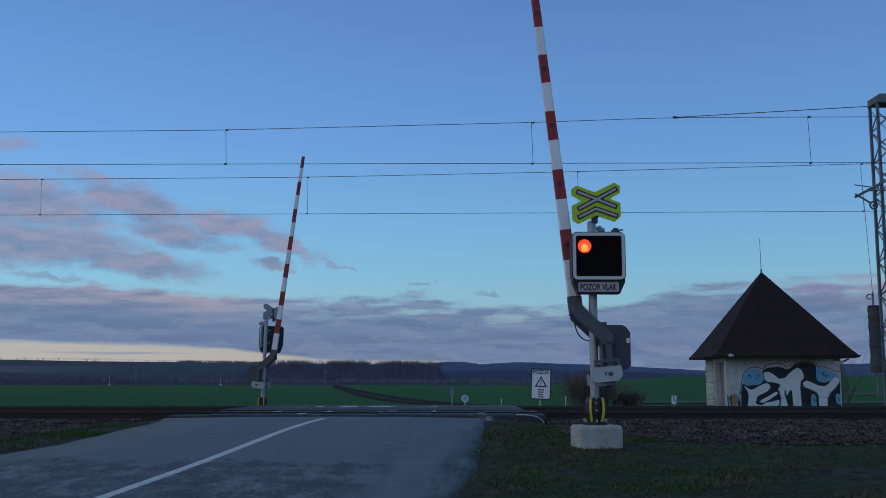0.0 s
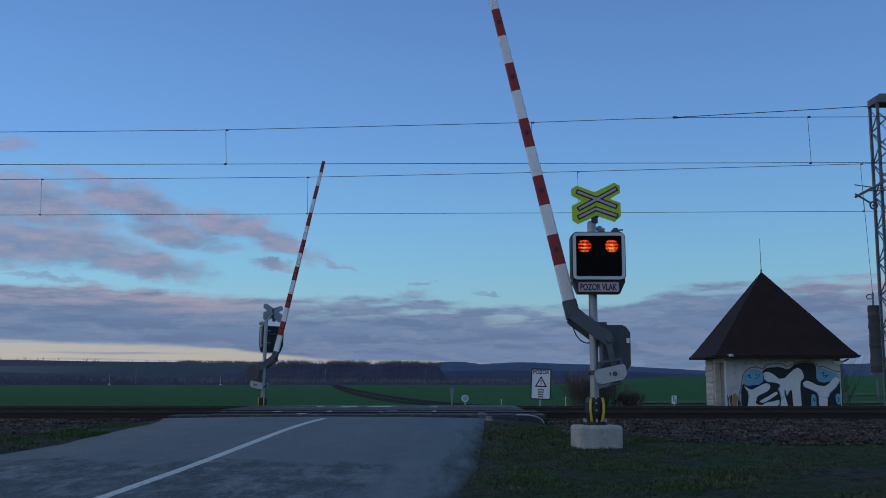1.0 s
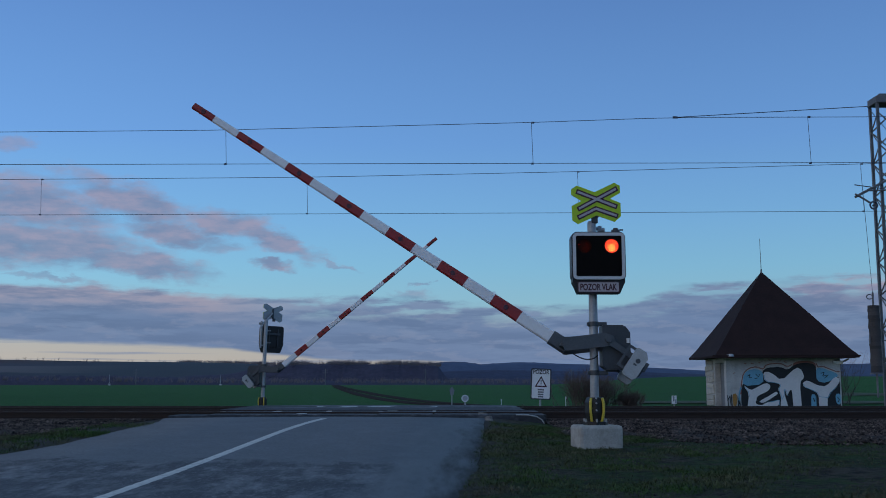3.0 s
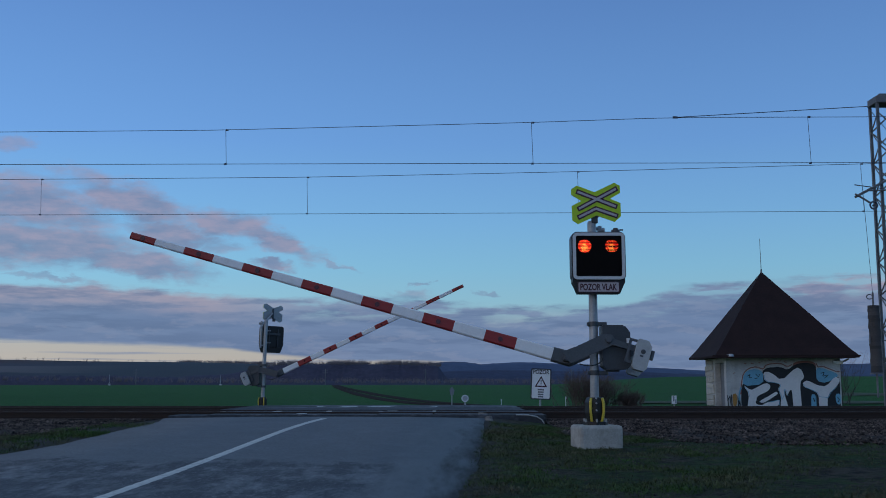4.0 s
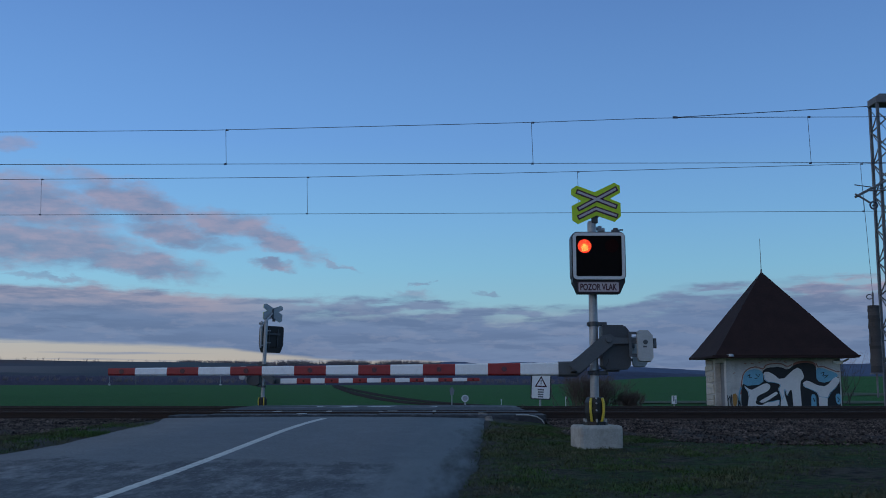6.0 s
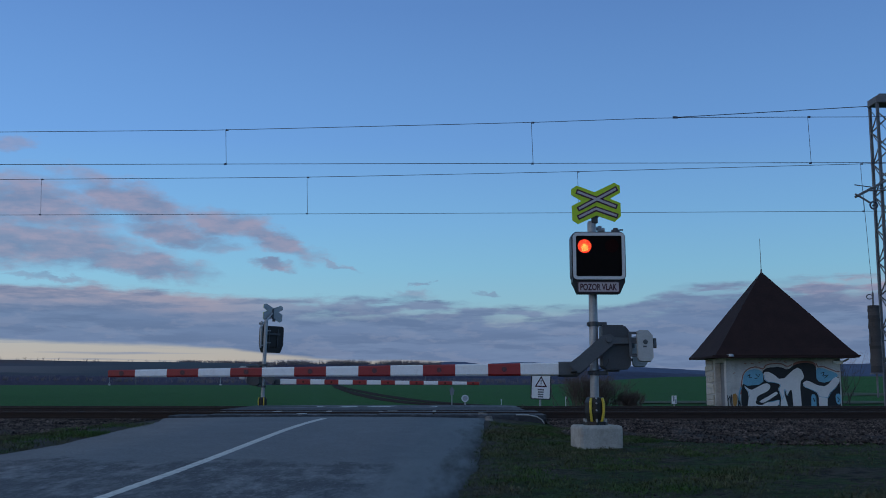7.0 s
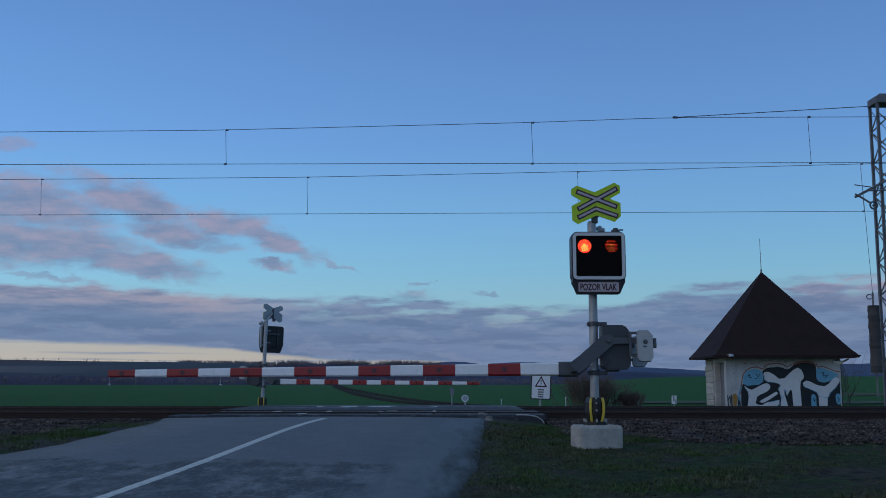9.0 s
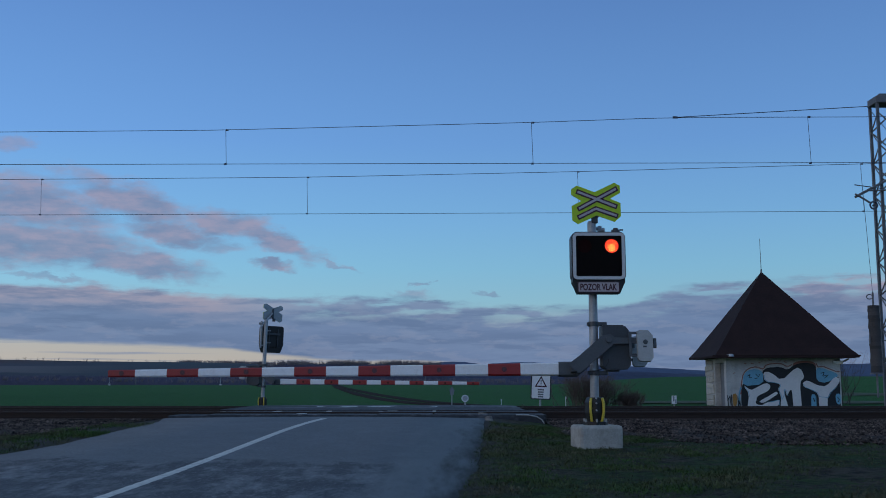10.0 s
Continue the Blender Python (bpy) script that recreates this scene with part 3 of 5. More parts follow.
def build_road():
    ys = [float(q) for q in np.arange(-60, 20.80, 0.25)]

    def half(y, c):
        wob = (0.05 * noise.noise((y * 0.5, c * 3, 1.0)) + 0.035 * noise.noise((y * 2.3, c * 3, 4.0))) if abs(c) == 1 else 0
        if c < 0:
            return float(np.interp(y, [9, 13, 15, 17.2, 19.2, 20.6], [3.2, 3.05, 2.76, 2.72, 2.92, 3.3])) + wob
        return float(np.interp(y, [9, 11, 14.3, 20], [3.5, 3.42, 3.28, 3.05])) + wob
    road = ribbon("road", ys, road_x, half, road_z, M_ASPHALT, crown=0.03)
    tagged(road, "worn grey asphalt road rising to the rails", "road", kind="structure")
    beyond = ribbon("road", [float(q) for q in np.arange(30.75, 37.01, 0.4)], road_x, lambda y, c: 3.1, lambda y: min(0.69, road_z(y)), M_ASPHALT)
    tagged(beyond, "asphalt ramp going down behind the rails", "road", kind="structure")
    # centre line, a solid white stripe that ends before the rails
    line = ribbon("road_marking", [float(q) for q in np.arange(-20, 19.9, 0.07)], road_x, lambda y, c: 0.044 + 0.013 * noise.noise((y * 9.0, c * 4, 2.0)),
                  lambda y: road_z(y) + 0.005, M_LINE, cols=(-1, 0, 1), drop=0.004)
    tagged(line, "worn solid white centre line on asphalt", "road marking", kind="structure")


RAILS = ((21.75, 0.752), (23.25, 0.752), (28.25, 0.70), (29.75, 0.70))


def ballast_y(x, y):
    """The ballast spreads wider away from the signal's foundation."""
    return 20.3 - (20.3 - y) * (1 + 0.72 * sstep(2.7, 4.4, x))


def build_tracks():
    profile = [(17.3, 0.40), (18.2, 0.505), (20.3, 0.55), (21.0, 0.585), (24.1, 0.585), (25.7, 0.46), (27.4, 0.53), (30.6, 0.53), (32.2, 0.30), (32.6, 0.10)]
    for x0, x1 in ((-160.0, -5.75), (2.05, 160.0)):
        xs = graded(max(x0, -14), min(x1, 17), 0.35, x0, x1, 1.3)
        xs = [min(max(x, x0), x1) for x in xs]
        verts, faces = [], []
        for x in xs:
            for k in range(len(profile) * 3 - 2):
                i, fr = divmod(k, 3)
                a, b2 = profile[i], profile[min(i + 1, len(profile) - 1)]
                y, z = a[0] + (b2[0] - a[0]) * fr / 3, a[1] + (b2[1] - a[1]) * fr / 3
                w = noise.noise((x * 1.3, y * 1.3, 0))
                if y < 20.3:
                    y = ballast_y(x, y)
                    z = max(z, ground_z(x, y) + 0.02) if k > 1 else z
                verts.append((x, y + (0.35 * w if k < 5 else 0), z + 0.03 * noise.noise((x * 3, y * 3, 5))))
        n = len(profile) * 3 - 2
        for j in range(len(xs) - 1):
            for i in range(n - 1):
                faces.append((j * n + i, (j + 1) * n + i, (j + 1) * n + i + 1, j * n + i + 1))
        b = mesh_part("ballast", verts, faces, M_BALLAST)
        tagged(b, "dark grey-brown ballast bed under the rails", "ballast", kind="structure")
    # rails with foot, web and head
    sec = [(-0.062, 0), (0.062, 0), (0.062, 0.012), (0.012, 0.03), (0.012, 0.115), (0.036, 0.128), (0.036, 0.160), (0.028, 0.168),
           (-0.028, 0.168), (-0.036, 0.160), (-0.036, 0.128), (-0.012, 0.115), (-0.012, 0.03), (-0.062, 0.012)]
    for y, top in RAILS:
        bm = bmesh.new()
        a = [bm.verts.new((-160, y + p, top - 0.168 + q)) for p, q in sec]
        b = [bm.verts.new((160, y + p, top - 0.168 + q)) for p, q in sec]
        for i in range(len(sec)):
            f = bm.faces.new((a[i], b[i], b[(i + 1) % len(sec)], a[(i + 1) % len(sec)]))
            f.material_index = 1 if i == 7 else 0
        bmesh.ops.recalc_face_normals(bm, faces=bm.faces)
        r = part("rail", bm, M_RAIL)
        r.data.materials.append(M_RAILTOP)
        tagged(r, "rusty brown steel rail with a worn bright head", "rail", "rails", "structure")
    # sleepers on the stretch that is near
    bm = bmesh.new()
    box(bm, (0, 0, 0), (0.26, 2.5, 0.2), 0.02)
    first = part("sleeper", bm, M_SLEEPER)
    tagged(first, "grey concrete sleeper half sunk in ballast", "sleeper", "sleepers")
    spots = [(x, y, z) for y, z in ((22.5, 0.49), (29.0, 0.44)) for x in np.arange(-17.0, 19.0, 0.62) if not -5.9 < x < 2.2]
    first.location = spots[0]
    for s in spots[1:]:
        copy_thing(first, Matrix.Translation(s))


def build_crossing():
    slab_bm = bmesh.new()
    box(slab_bm, (-1.73, 25.78, 0.488), (7.5, 9.9, 0.42), 0.02)
    slab = part("crossing_deck", slab_bm, M_DECK)
    tagged(slab, "grey level crossing deck between and beside the rails", "crossing deck", kind="structure")
    me_cache = {}
    rows = ((20.85, 21.66), (21.87, 23.16), (23.34, 24.1), (27.4, 28.16), (28.37, 29.66), (29.84, 30.6))
    rng = random.Random(4)
    for y0, y1 in rows:
        key = round(y1 - y0, 3)
        if key not in me_cache:
            bm = bmesh.new()
            box(bm, (0, 0, 0), (1.115, y1 - y0, 0.12), 0.012)
            me = bpy.data.meshes.new("crossing_panel")
            bm.to_mesh(me)
            bm.free()
            me.materials.append(M_PANEL)
            me_cache[key] = me
        for i in range(6):
            p = new("crossing_panel", me_cache[key])
            p.parent = slab
            top = (0.712 if y0 < 21 else 0.728) if y0 < 26 else 0.695
            p.location = (-4.15 + 1.13 * i, (y0 + y1) / 2, top - 0.055 + rng.uniform(-0.004, 0.004))
            p.rotation_euler = (rng.uniform(-0.006, 0.006), 0, 0)
    # pale worn steel edges at some of the joints, and scraped paint on the far panels
    for x, y0, y1, w, z in ((-4.72, 21.9, 22.5, 0.16, 0.732), (-3.58, 21.9, 22.9, 0.20, 0.732), (-2.45, 22.0, 23.1, 0.17, 0.732), (-1.32, 21.95, 22.6, 0.12, 0.732), (-0.19, 21.9, 23.1, 0.10, 0.733),
                            (-1.10, 22.7, 23.1, 0.30, 0.732), (-2.9, 21.2, 21.6, 0.25, 0.716), (-3.4, 28.5, 29.3, 0.25, 0.700), (-2.6, 28.4, 29.6, 0.55, 0.700), (-1.75, 28.5, 29.6, 0.75, 0.700), (-0.25, 28.5, 29.6, 0.22, 0.700), (0.62, 22.0, 22.4, 0.10, 0.732)):
        verts, faces, n = [], [], 9
        for i in range(n + 1):
            y = y0 + (y1 - y0) * i / n
            for sd in (-0.5, 0.5):
                verts.append((x + w * sd * (0.6 + 0.8 * abs(noise.noise((x * 3, y * 5, sd * 7)))), y + 0.02 * sd, z + 0.004))
        for i in range(n):
            faces.append((2 * i, 2 * i + 1, 2 * i + 3, 2 * i + 2))
        mesh_part("joint_plate", verts, faces, M_LINE, slab)

def deck_edges():
    bm = bmesh.new()
    pts = [(1.45, 20.79, 0.712), (1.70, 20.79, 0.71), (1.86, 20.79, 0.68), (1.96, 20.79, 0.62), (2.02, 20.79, 0.53)]
    for p, q in zip(pts, pts[1:]):
        rod(bm, p, q, 0.011, seg=8)
    e = part("deck_edging", bm, M_WEIGHT)
    tagged(e, "pale bent edging strip on the end of the crossing deck", "edging", kind="structure")


def kerb_stones():
    bm = bmesh.new()
    box(bm, (0, 0, 0), (0.12, 0.22, 0.13), 0.035)
    for v in bm.verts:
        v.co += 0.02 * noise.noise_vector(v.co * 9)
    first = part("kerb_stone", bm, M_SLEEPER)
    tagged(first, "pale broken kerb stone at the road's edge", "kerb stone", "kerb stones")
    first.matrix_world = pose(0.87, 19.9, 0.60, 4, 6, 20)
    copy_thing(first, pose(0.90, 20.6, 0.63, 0, -8, -15))
    copy_thing(first, pose(0.80, 21.2, 0.68, 5, 3, 35))


build_ground()
kerb_stones()
build_road()
deck_edges()
build_tracks()
build_crossing()

# ---- distance ----


def ridge(name, y, spans, mat, label, step, rough, depth=300.0, thick=0.0, seed=0):
    """Rolling land or woods seen far off: crest heights along x, sloping down to the front and back."""
    xs0, zs0 = [s[0] for s in spans], [s[1] for s in spans]
    xs = np.arange(xs0[0], xs0[-1] + step, step)
    verts, faces, rows = [], [], 6
    for x in xs:
        zc = float(np.interp(x, xs0, zs0))
        n1 = noise.fractal((x / (step * 9), seed, 0), 1.0, 2.0, 4)
        n2 = noise.noise((x / (step * 1.7), seed + 5, 1))
        zt = zc + rough * n1 + thick * max(0.0, n2)
        for r in range(rows + 1):
            f = r / rows
            yy = y - depth * (1 - f)
            zz = -2 + (zt + 2) * math.sin(f * math.pi / 2) ** 0.9 + (rough * 0.15 * noise.noise((x / (step * 3), f * 9, seed)) if 0 < r < rows else 0)
            verts.append((x, yy, zz))
        verts.append((x, y + depth, -3))
    n = rows + 2
    for j in range(len(xs) - 1):
        for i in range(n - 1):
            faces.append((j * n + i, (j + 1) * n + i, (j + 1) * n + i + 1, j * n + i + 1))
    ob = mesh_part(name, verts, faces, mat)
    return tagged(ob, label, "hill", kind="structure")


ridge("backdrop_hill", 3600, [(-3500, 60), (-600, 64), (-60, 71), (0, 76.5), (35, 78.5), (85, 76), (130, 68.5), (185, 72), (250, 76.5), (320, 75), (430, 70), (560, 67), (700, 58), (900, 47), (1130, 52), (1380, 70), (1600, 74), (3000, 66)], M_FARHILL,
      "far wooded hills on the horizon, the blue of haze in their colour", 12, 0.6, 500, 1.8, 2)
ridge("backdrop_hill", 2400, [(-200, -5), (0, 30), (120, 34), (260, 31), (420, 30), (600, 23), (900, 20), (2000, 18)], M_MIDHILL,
      "dark wooded slope before the far hills, tinted blue for haze", 8, 0.9, 300, 2.0, 5)
ridge("backdrop_hill", 1500, [(-1600, 37), (-640, 36), (-420, 32.5), (-300, 31), (-150, 26), (-70, 16), (-20, 4), (20, -4)], M_BROWNHILL,
      "brown ploughed slope rising to a flat ridge", 12, 0.4, 500, 0.0, 7)
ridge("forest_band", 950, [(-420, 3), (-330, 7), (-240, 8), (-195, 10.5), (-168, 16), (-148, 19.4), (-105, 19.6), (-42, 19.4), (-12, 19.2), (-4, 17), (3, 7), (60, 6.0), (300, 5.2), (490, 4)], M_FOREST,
      "dark bare winter forest on a low ridge, tinted violet-blue for haze", 2.2, 0.5, 45, 1.2, 11)
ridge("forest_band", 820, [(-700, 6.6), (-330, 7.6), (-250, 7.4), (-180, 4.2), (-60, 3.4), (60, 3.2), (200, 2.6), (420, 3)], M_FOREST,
      "low dark band of trees and hedges at the edge of the field, tinted for haze", 2.6, 0.5, 25, 2.2, 17)


def tree_fringe(name, y, x0, x1, z_of, count, h0, h1, label, seed):
    """Bare far trees as thin fans of twigs along a crest."""
    rng = random.Random(seed)
    verts, faces = [], []
    for _ in range(count):
        x, yy = rng.uniform(x0, x1), y + rng.uniform(-30, 30)
        if noise.noise((x / 25.0, seed, 0)) < rng.uniform(-0.6, 0.15):
            continue
        h, z = rng.uniform(h0, h1), z_of(x)
        for k in range(9):
            a = rng.gauss(0, 0.30)
            l = h * rng.uniform(0.6, 1.0)
            w = 0.10
            zb = z + h * 0.15 * rng.random()
            b0 = len(verts)
            tip = (x + math.sin(a) * l, yy + rng.uniform(-1, 1), zb + math.cos(a) * l)
            verts.extend([(x - w, yy, zb), (x + w, yy, zb), (x, yy + w, zb), tip])
            faces.extend([(b0, b0 + 1, b0 + 3), (b0 + 1, b0 + 2, b0 + 3), (b0 + 2, b0, b0 + 3)])
    ob = mesh_part(name, verts, faces, M_TWIG_FAR)
    tagged(ob, label, "woods", kind="stuff")


M_TWIG_FAR = material("far_bare_crowns", (0.22, 0.195, 0.21), 0.95, 0, 0.2, 0.05, spec=0.1)
tree_fringe("far_woods", 950, -160, -2, lambda x: float(np.interp(x, [-160, -148, -105, -42, -2], [15, 17.8, 18.2, 18.2, 17])), 1500, 2.5, 6, "bare tree crowns along a wooded ridge", 3)
tree_fringe("far_woods", 815, -430, 120, lambda x: float(np.interp(x, [-430, -330, -180, 120], [3, 4, 2.0, 1.5])), 1600, 2, 5.5, "hedge of bare trees at the edge of the field", 5)
tree_fringe("far_woods", 1490, -375, -240, lambda x: float(np.interp(x, [-420, -300, -240], [32, 30.5, 29])), 700, 2.5, 5.5, "bare trees in a row on the ridge", 9)
tree_fringe("far_woods", 1490, -640, -320, lambda x: float(np.interp(x, [-640, -420, -320], [35.5, 32, 31])), 40, 3, 6, "scattered bare trees on the ridge", 8)

# ---- overhead wires ----


def wire(name, pts, r, parent, label):
    bm = bmesh.new()
    for p, q in zip(pts, pts[1:]):
        rod(bm, p, q, r, seg=5)
    return part(name, bm, M_WIRE, parent, label)


def sampled(y, pts, n=10):
    """A smooth wire through (x, z) points."""
    xs, zs = [p[0] for p in pts], [p[1] for p in pts]
    grid = np.linspace(xs[0], xs[-1], n * len(pts))
    return [(float(x), y, float(np.interp(x, xs, zs))) for x in grid]


def build_wires():
    near = thing("overhead_line", pose(0, 0, 0), "sagging overhead line above the near track", "overhead line", "overhead lines")
    far = thing("overhead_line", pose(0, 0, 0), "sagging overhead line above the far track", "overhead line", "overhead lines")
    wire("contact_wire", sampled(22.5, [(-90, 6.05), (-9.83, 6.148), (9.48, 6.193), (60, 6.2)]), 0.007, near, "thin dark contact wire")
    wire("messenger_wire", sampled(22.5, [(-90, 7.6), (-40, 6.9), (-18, 6.86), (-9.87, 6.886), (-5, 6.93), (1.97, 7.105), (5.18, 7.221), (7.6, 7.225), (9.5, 7.234), (30, 7.7)]), 0.007, near, "sagging messenger wire")
    wire("stay_wire", [(5.18, 22.5, 7.221), (9.52, 22.6, 7.50), (14.0, 31.6, 9.05)], 0.009, near, "second wire clamped on")
    wire("contact_wire", sampled(29.0, [(-90, 5.95), (-12.58, 6.079), (3.47, 6.144), (12.14, 6.192), (60, 6.3)]), 0.007, far, "thin dark contact wire")
    wire("messenger_wire", sampled(29.0, [(-90, 8.0), (-40, 7.15), (-20, 7.08), (-12.64, 7.107), (-3.855, 7.173), (3.84, 7.337), (12.21, 7.568), (40, 8.3)]), 0.008, far, "sagging messenger wire")
    for y, x, z0, z1 in ((22.5, -4.83, 6.16, 6.93), (22.5, 1.98, 6.17, 7.10), (22.5, 8.15, 6.18, 7.23),
                         (29.0, -11.45, 6.09, 7.11), (29.0, -3.87, 6.12, 7.17), (29.0, 3.85, 6.15, 7.33), (29.0, 11.95, 6.19, 7.56)):
        bm = bmesh.new()
        rod(bm, (0.02, 0, 0), (-0.01, 0, z1 - z0), 0.0055, seg=6)
        rod(bm, (-0.02, 0, 0), (0.03, 0, 0), 0.022, seg=6)
        rod(bm, (-0.01, 0, z1 - z0), (0.05, 0, z1 - z0), 0.022, seg=6)
        d = part("dropper", bm, M_WIRE, near if y < 25 else far)
        d.location = (x, y, z0)
    bm = bmesh.new()
    box(bm, (0, 0, 0), (0.11, 0.03, 0.05), 0.008)
    k = part("wire_clamp", bm, M_WIRE, near)
    k.location = (5.18, 22.5, 7.221)


build_wires()

# ---- crossing signals with barriers ----
BOOM_TIP = 7.29
PIVOT_NEAR = (0.193, 0.0, 1.492)
PIVOT_FAR = (0.137, 0.0, 1.600)


def boom_mid(a):
    return -0.387 - 0.0093 * a


def boom_half(a):
    return 0.089 - 0.037 * (a - 1.0) / 6.3


def arm_box(name, a0, a1, mat, parent, grow=0.0):
    """A length of the tapered hollow boom; the arm points along -x from its pivot."""
    bm = bmesh.new()
    vs = []
    for a in (a0, a1):
        w = 0.055 - 0.02 * a / 7.2 + grow
        lo, hi = boom_mid(a) - boom_half(a) - grow, boom_mid(a) + boom_half(a) + grow
        c = 0.018
        ring = [(-w, lo + c), (-w + c, lo), (w - c, lo), (w, lo + c), (w, hi - c), (w - c, hi), (-w + c, hi), (-w, hi - c)]
        vs.append([bm.verts.new((-a, y, z)) for y, z in ring])
    for i in range(8):
        bm.faces.new((vs[0][i], vs[1][i], vs[1][(i + 1) % 8], vs[0][(i + 1) % 8]))
    bm.faces.new(vs[0])
    bm.faces.new(vs[1][::-1])
    bmesh.ops.recalc_face_normals(bm, faces=bm.faces)
    return part(name, bm, mat, parent)


def barrier_arm(parent):
    bm = bmesh.new()
    rod(bm, (0, -0.27, 0), (0, 0.27, 0), 0.045, seg=16)
    arm = part("barrier_arm", bm, M_CRANK, parent, "red and white striped barrier arm with counterweights")
    # boom: base sleeve, white body, red bands
    arm_box("sleeve", 0.44, 0.71, M_CRANK, arm, 0.012)
    reds = [(1.2556 + 0.9388 * i, min(BOOM_TIP, 1.7225 + 0.9388 * i)) for i in range(7)]
    a = 0.62
    for r0, r1 in reds:
        arm_box("white_band", a, r0, M_WHITE, arm)
        arm_box("red_band", r0, r1, M_RED, arm)
        a = r1
    for r0, r1 in reds:
        am = (r0 + r1) / 2
        zc = boom_mid(am)
        for s in (-1, 1):
            bm = bmesh.new()
            w = 0.055 - 0.02 * am / 7.2
            rod(bm, (-am, s * w, zc), (-am, s * (w + 0.008), zc), 0.036, seg=12)
            part("reflector", bm, M_REFLECTOR, arm)
    # two crank plates beside the pole, reaching back to the counterweights
    for s in (-1, 1):
        bm = bmesh.new()
        prism(bm, [(0.085, 0.03), (0.03, 0.085), (-0.10, 0.055), (-0.42, -0.225), (-0.56, -0.33), (-0.58, -0.36), (-0.44, -0.475), (-0.40, -0.46), (0.06, -0.07)], s * 0.215 - 0.012, s * 0.215 + 0.012)
        prism(bm, [(0.42, 0.02), (0.0, 0.035), (0.0, -0.06), (0.42, -0.055)], s * 0.215 - 0.02, s * 0.215 + 0.02)
        prism(bm, [(0.42, -0.205), (0.28, -0.205), (0.28, -0.245), (0.42, -0.245)], s * 0.25 - 0.014, s * 0.25 + 0.014)
        prism(bm, [(0.42, 0.11), (0.28, 0.11), (0.28, 0.075), (0.42, 0.075)], s * 0.25 - 0.014, s * 0.25 + 0.014)
        prism(bm, [(0.32, 0.10), (0.28, 0.10), (0.28, -0.24), (0.32, -0.24)], s * 0.25 - 0.012, s * 0.25 + 0.012)
        part("crank_plate", bm, M_CRANK, arm)
        bm = bmesh.new()
        prism(bm, [(0.39, 0.04), (0.39, -0.27), (0.405, -0.305), (0.435, -0.32), (0.57, -0.32), (0.605, -0.27), (0.605, 0.045), (0.54, 0.12), (0.415, 0.12), (0.39, 0.10)], s * 0.29 - 0.055, s * 0.29 + 0.055)
        part("counterweight", bm, M_WEIGHT, arm)
        bm = bmesh.new()
        rod(bm, (0.50, s * 0.30, -0.05), (0.50, s * 0.352, -0.05), 0.034, seg=14)
        rod(bm, (0.50, s * 0.30, -0.05), (0.50, s * 0.362, -0.05), 0.016, seg=8)
        box(bm, (0.49, s * 0.346, -0.115), (0.05, 0.006, 0.022))
        box(bm, (0.635, s * 0.29, -0.06), (0.05, 0.05, 0.14), 0.01)
        part("weight_bolt", bm, M_CRANK, arm)
    bm = bmesh.new()
    box(bm, (-0.50, 0, -0.41), (0.08, 0.42, 0.09), 0.012)
    part("cross_tie", bm, M_CRANK, arm)
    # cable loop below the crank
    bm = bmesh.new()
    prev = None
    for i in range(13):
        t = i / 12
        p = (-0.30 * (1 - t) ** 1.6 - 0.01, -0.235, -0.453 + 0.175 * t ** 2.2)
        if prev:
            rod(bm, prev, p, 0.009, seg=6)
        prev = p
    part("cable", bm, M_BLACK, arm)
    return arm


CROSS_OUT = [(-0.279, 0.26), (-0.024, 0.162), (0.268, 0.302), (0.35, 0.257), (0.353, 0.153), (0.205, 0.067), (0.355, 0.0), (0.359, -0.193),
             (0.267, -0.276), (0.005, -0.182), (-0.269, -0.31), (-0.351, -0.251), (-0.358, -0.042), (-0.214, 0.033), (-0.364, 0.125), (-0.362, 0.209)]


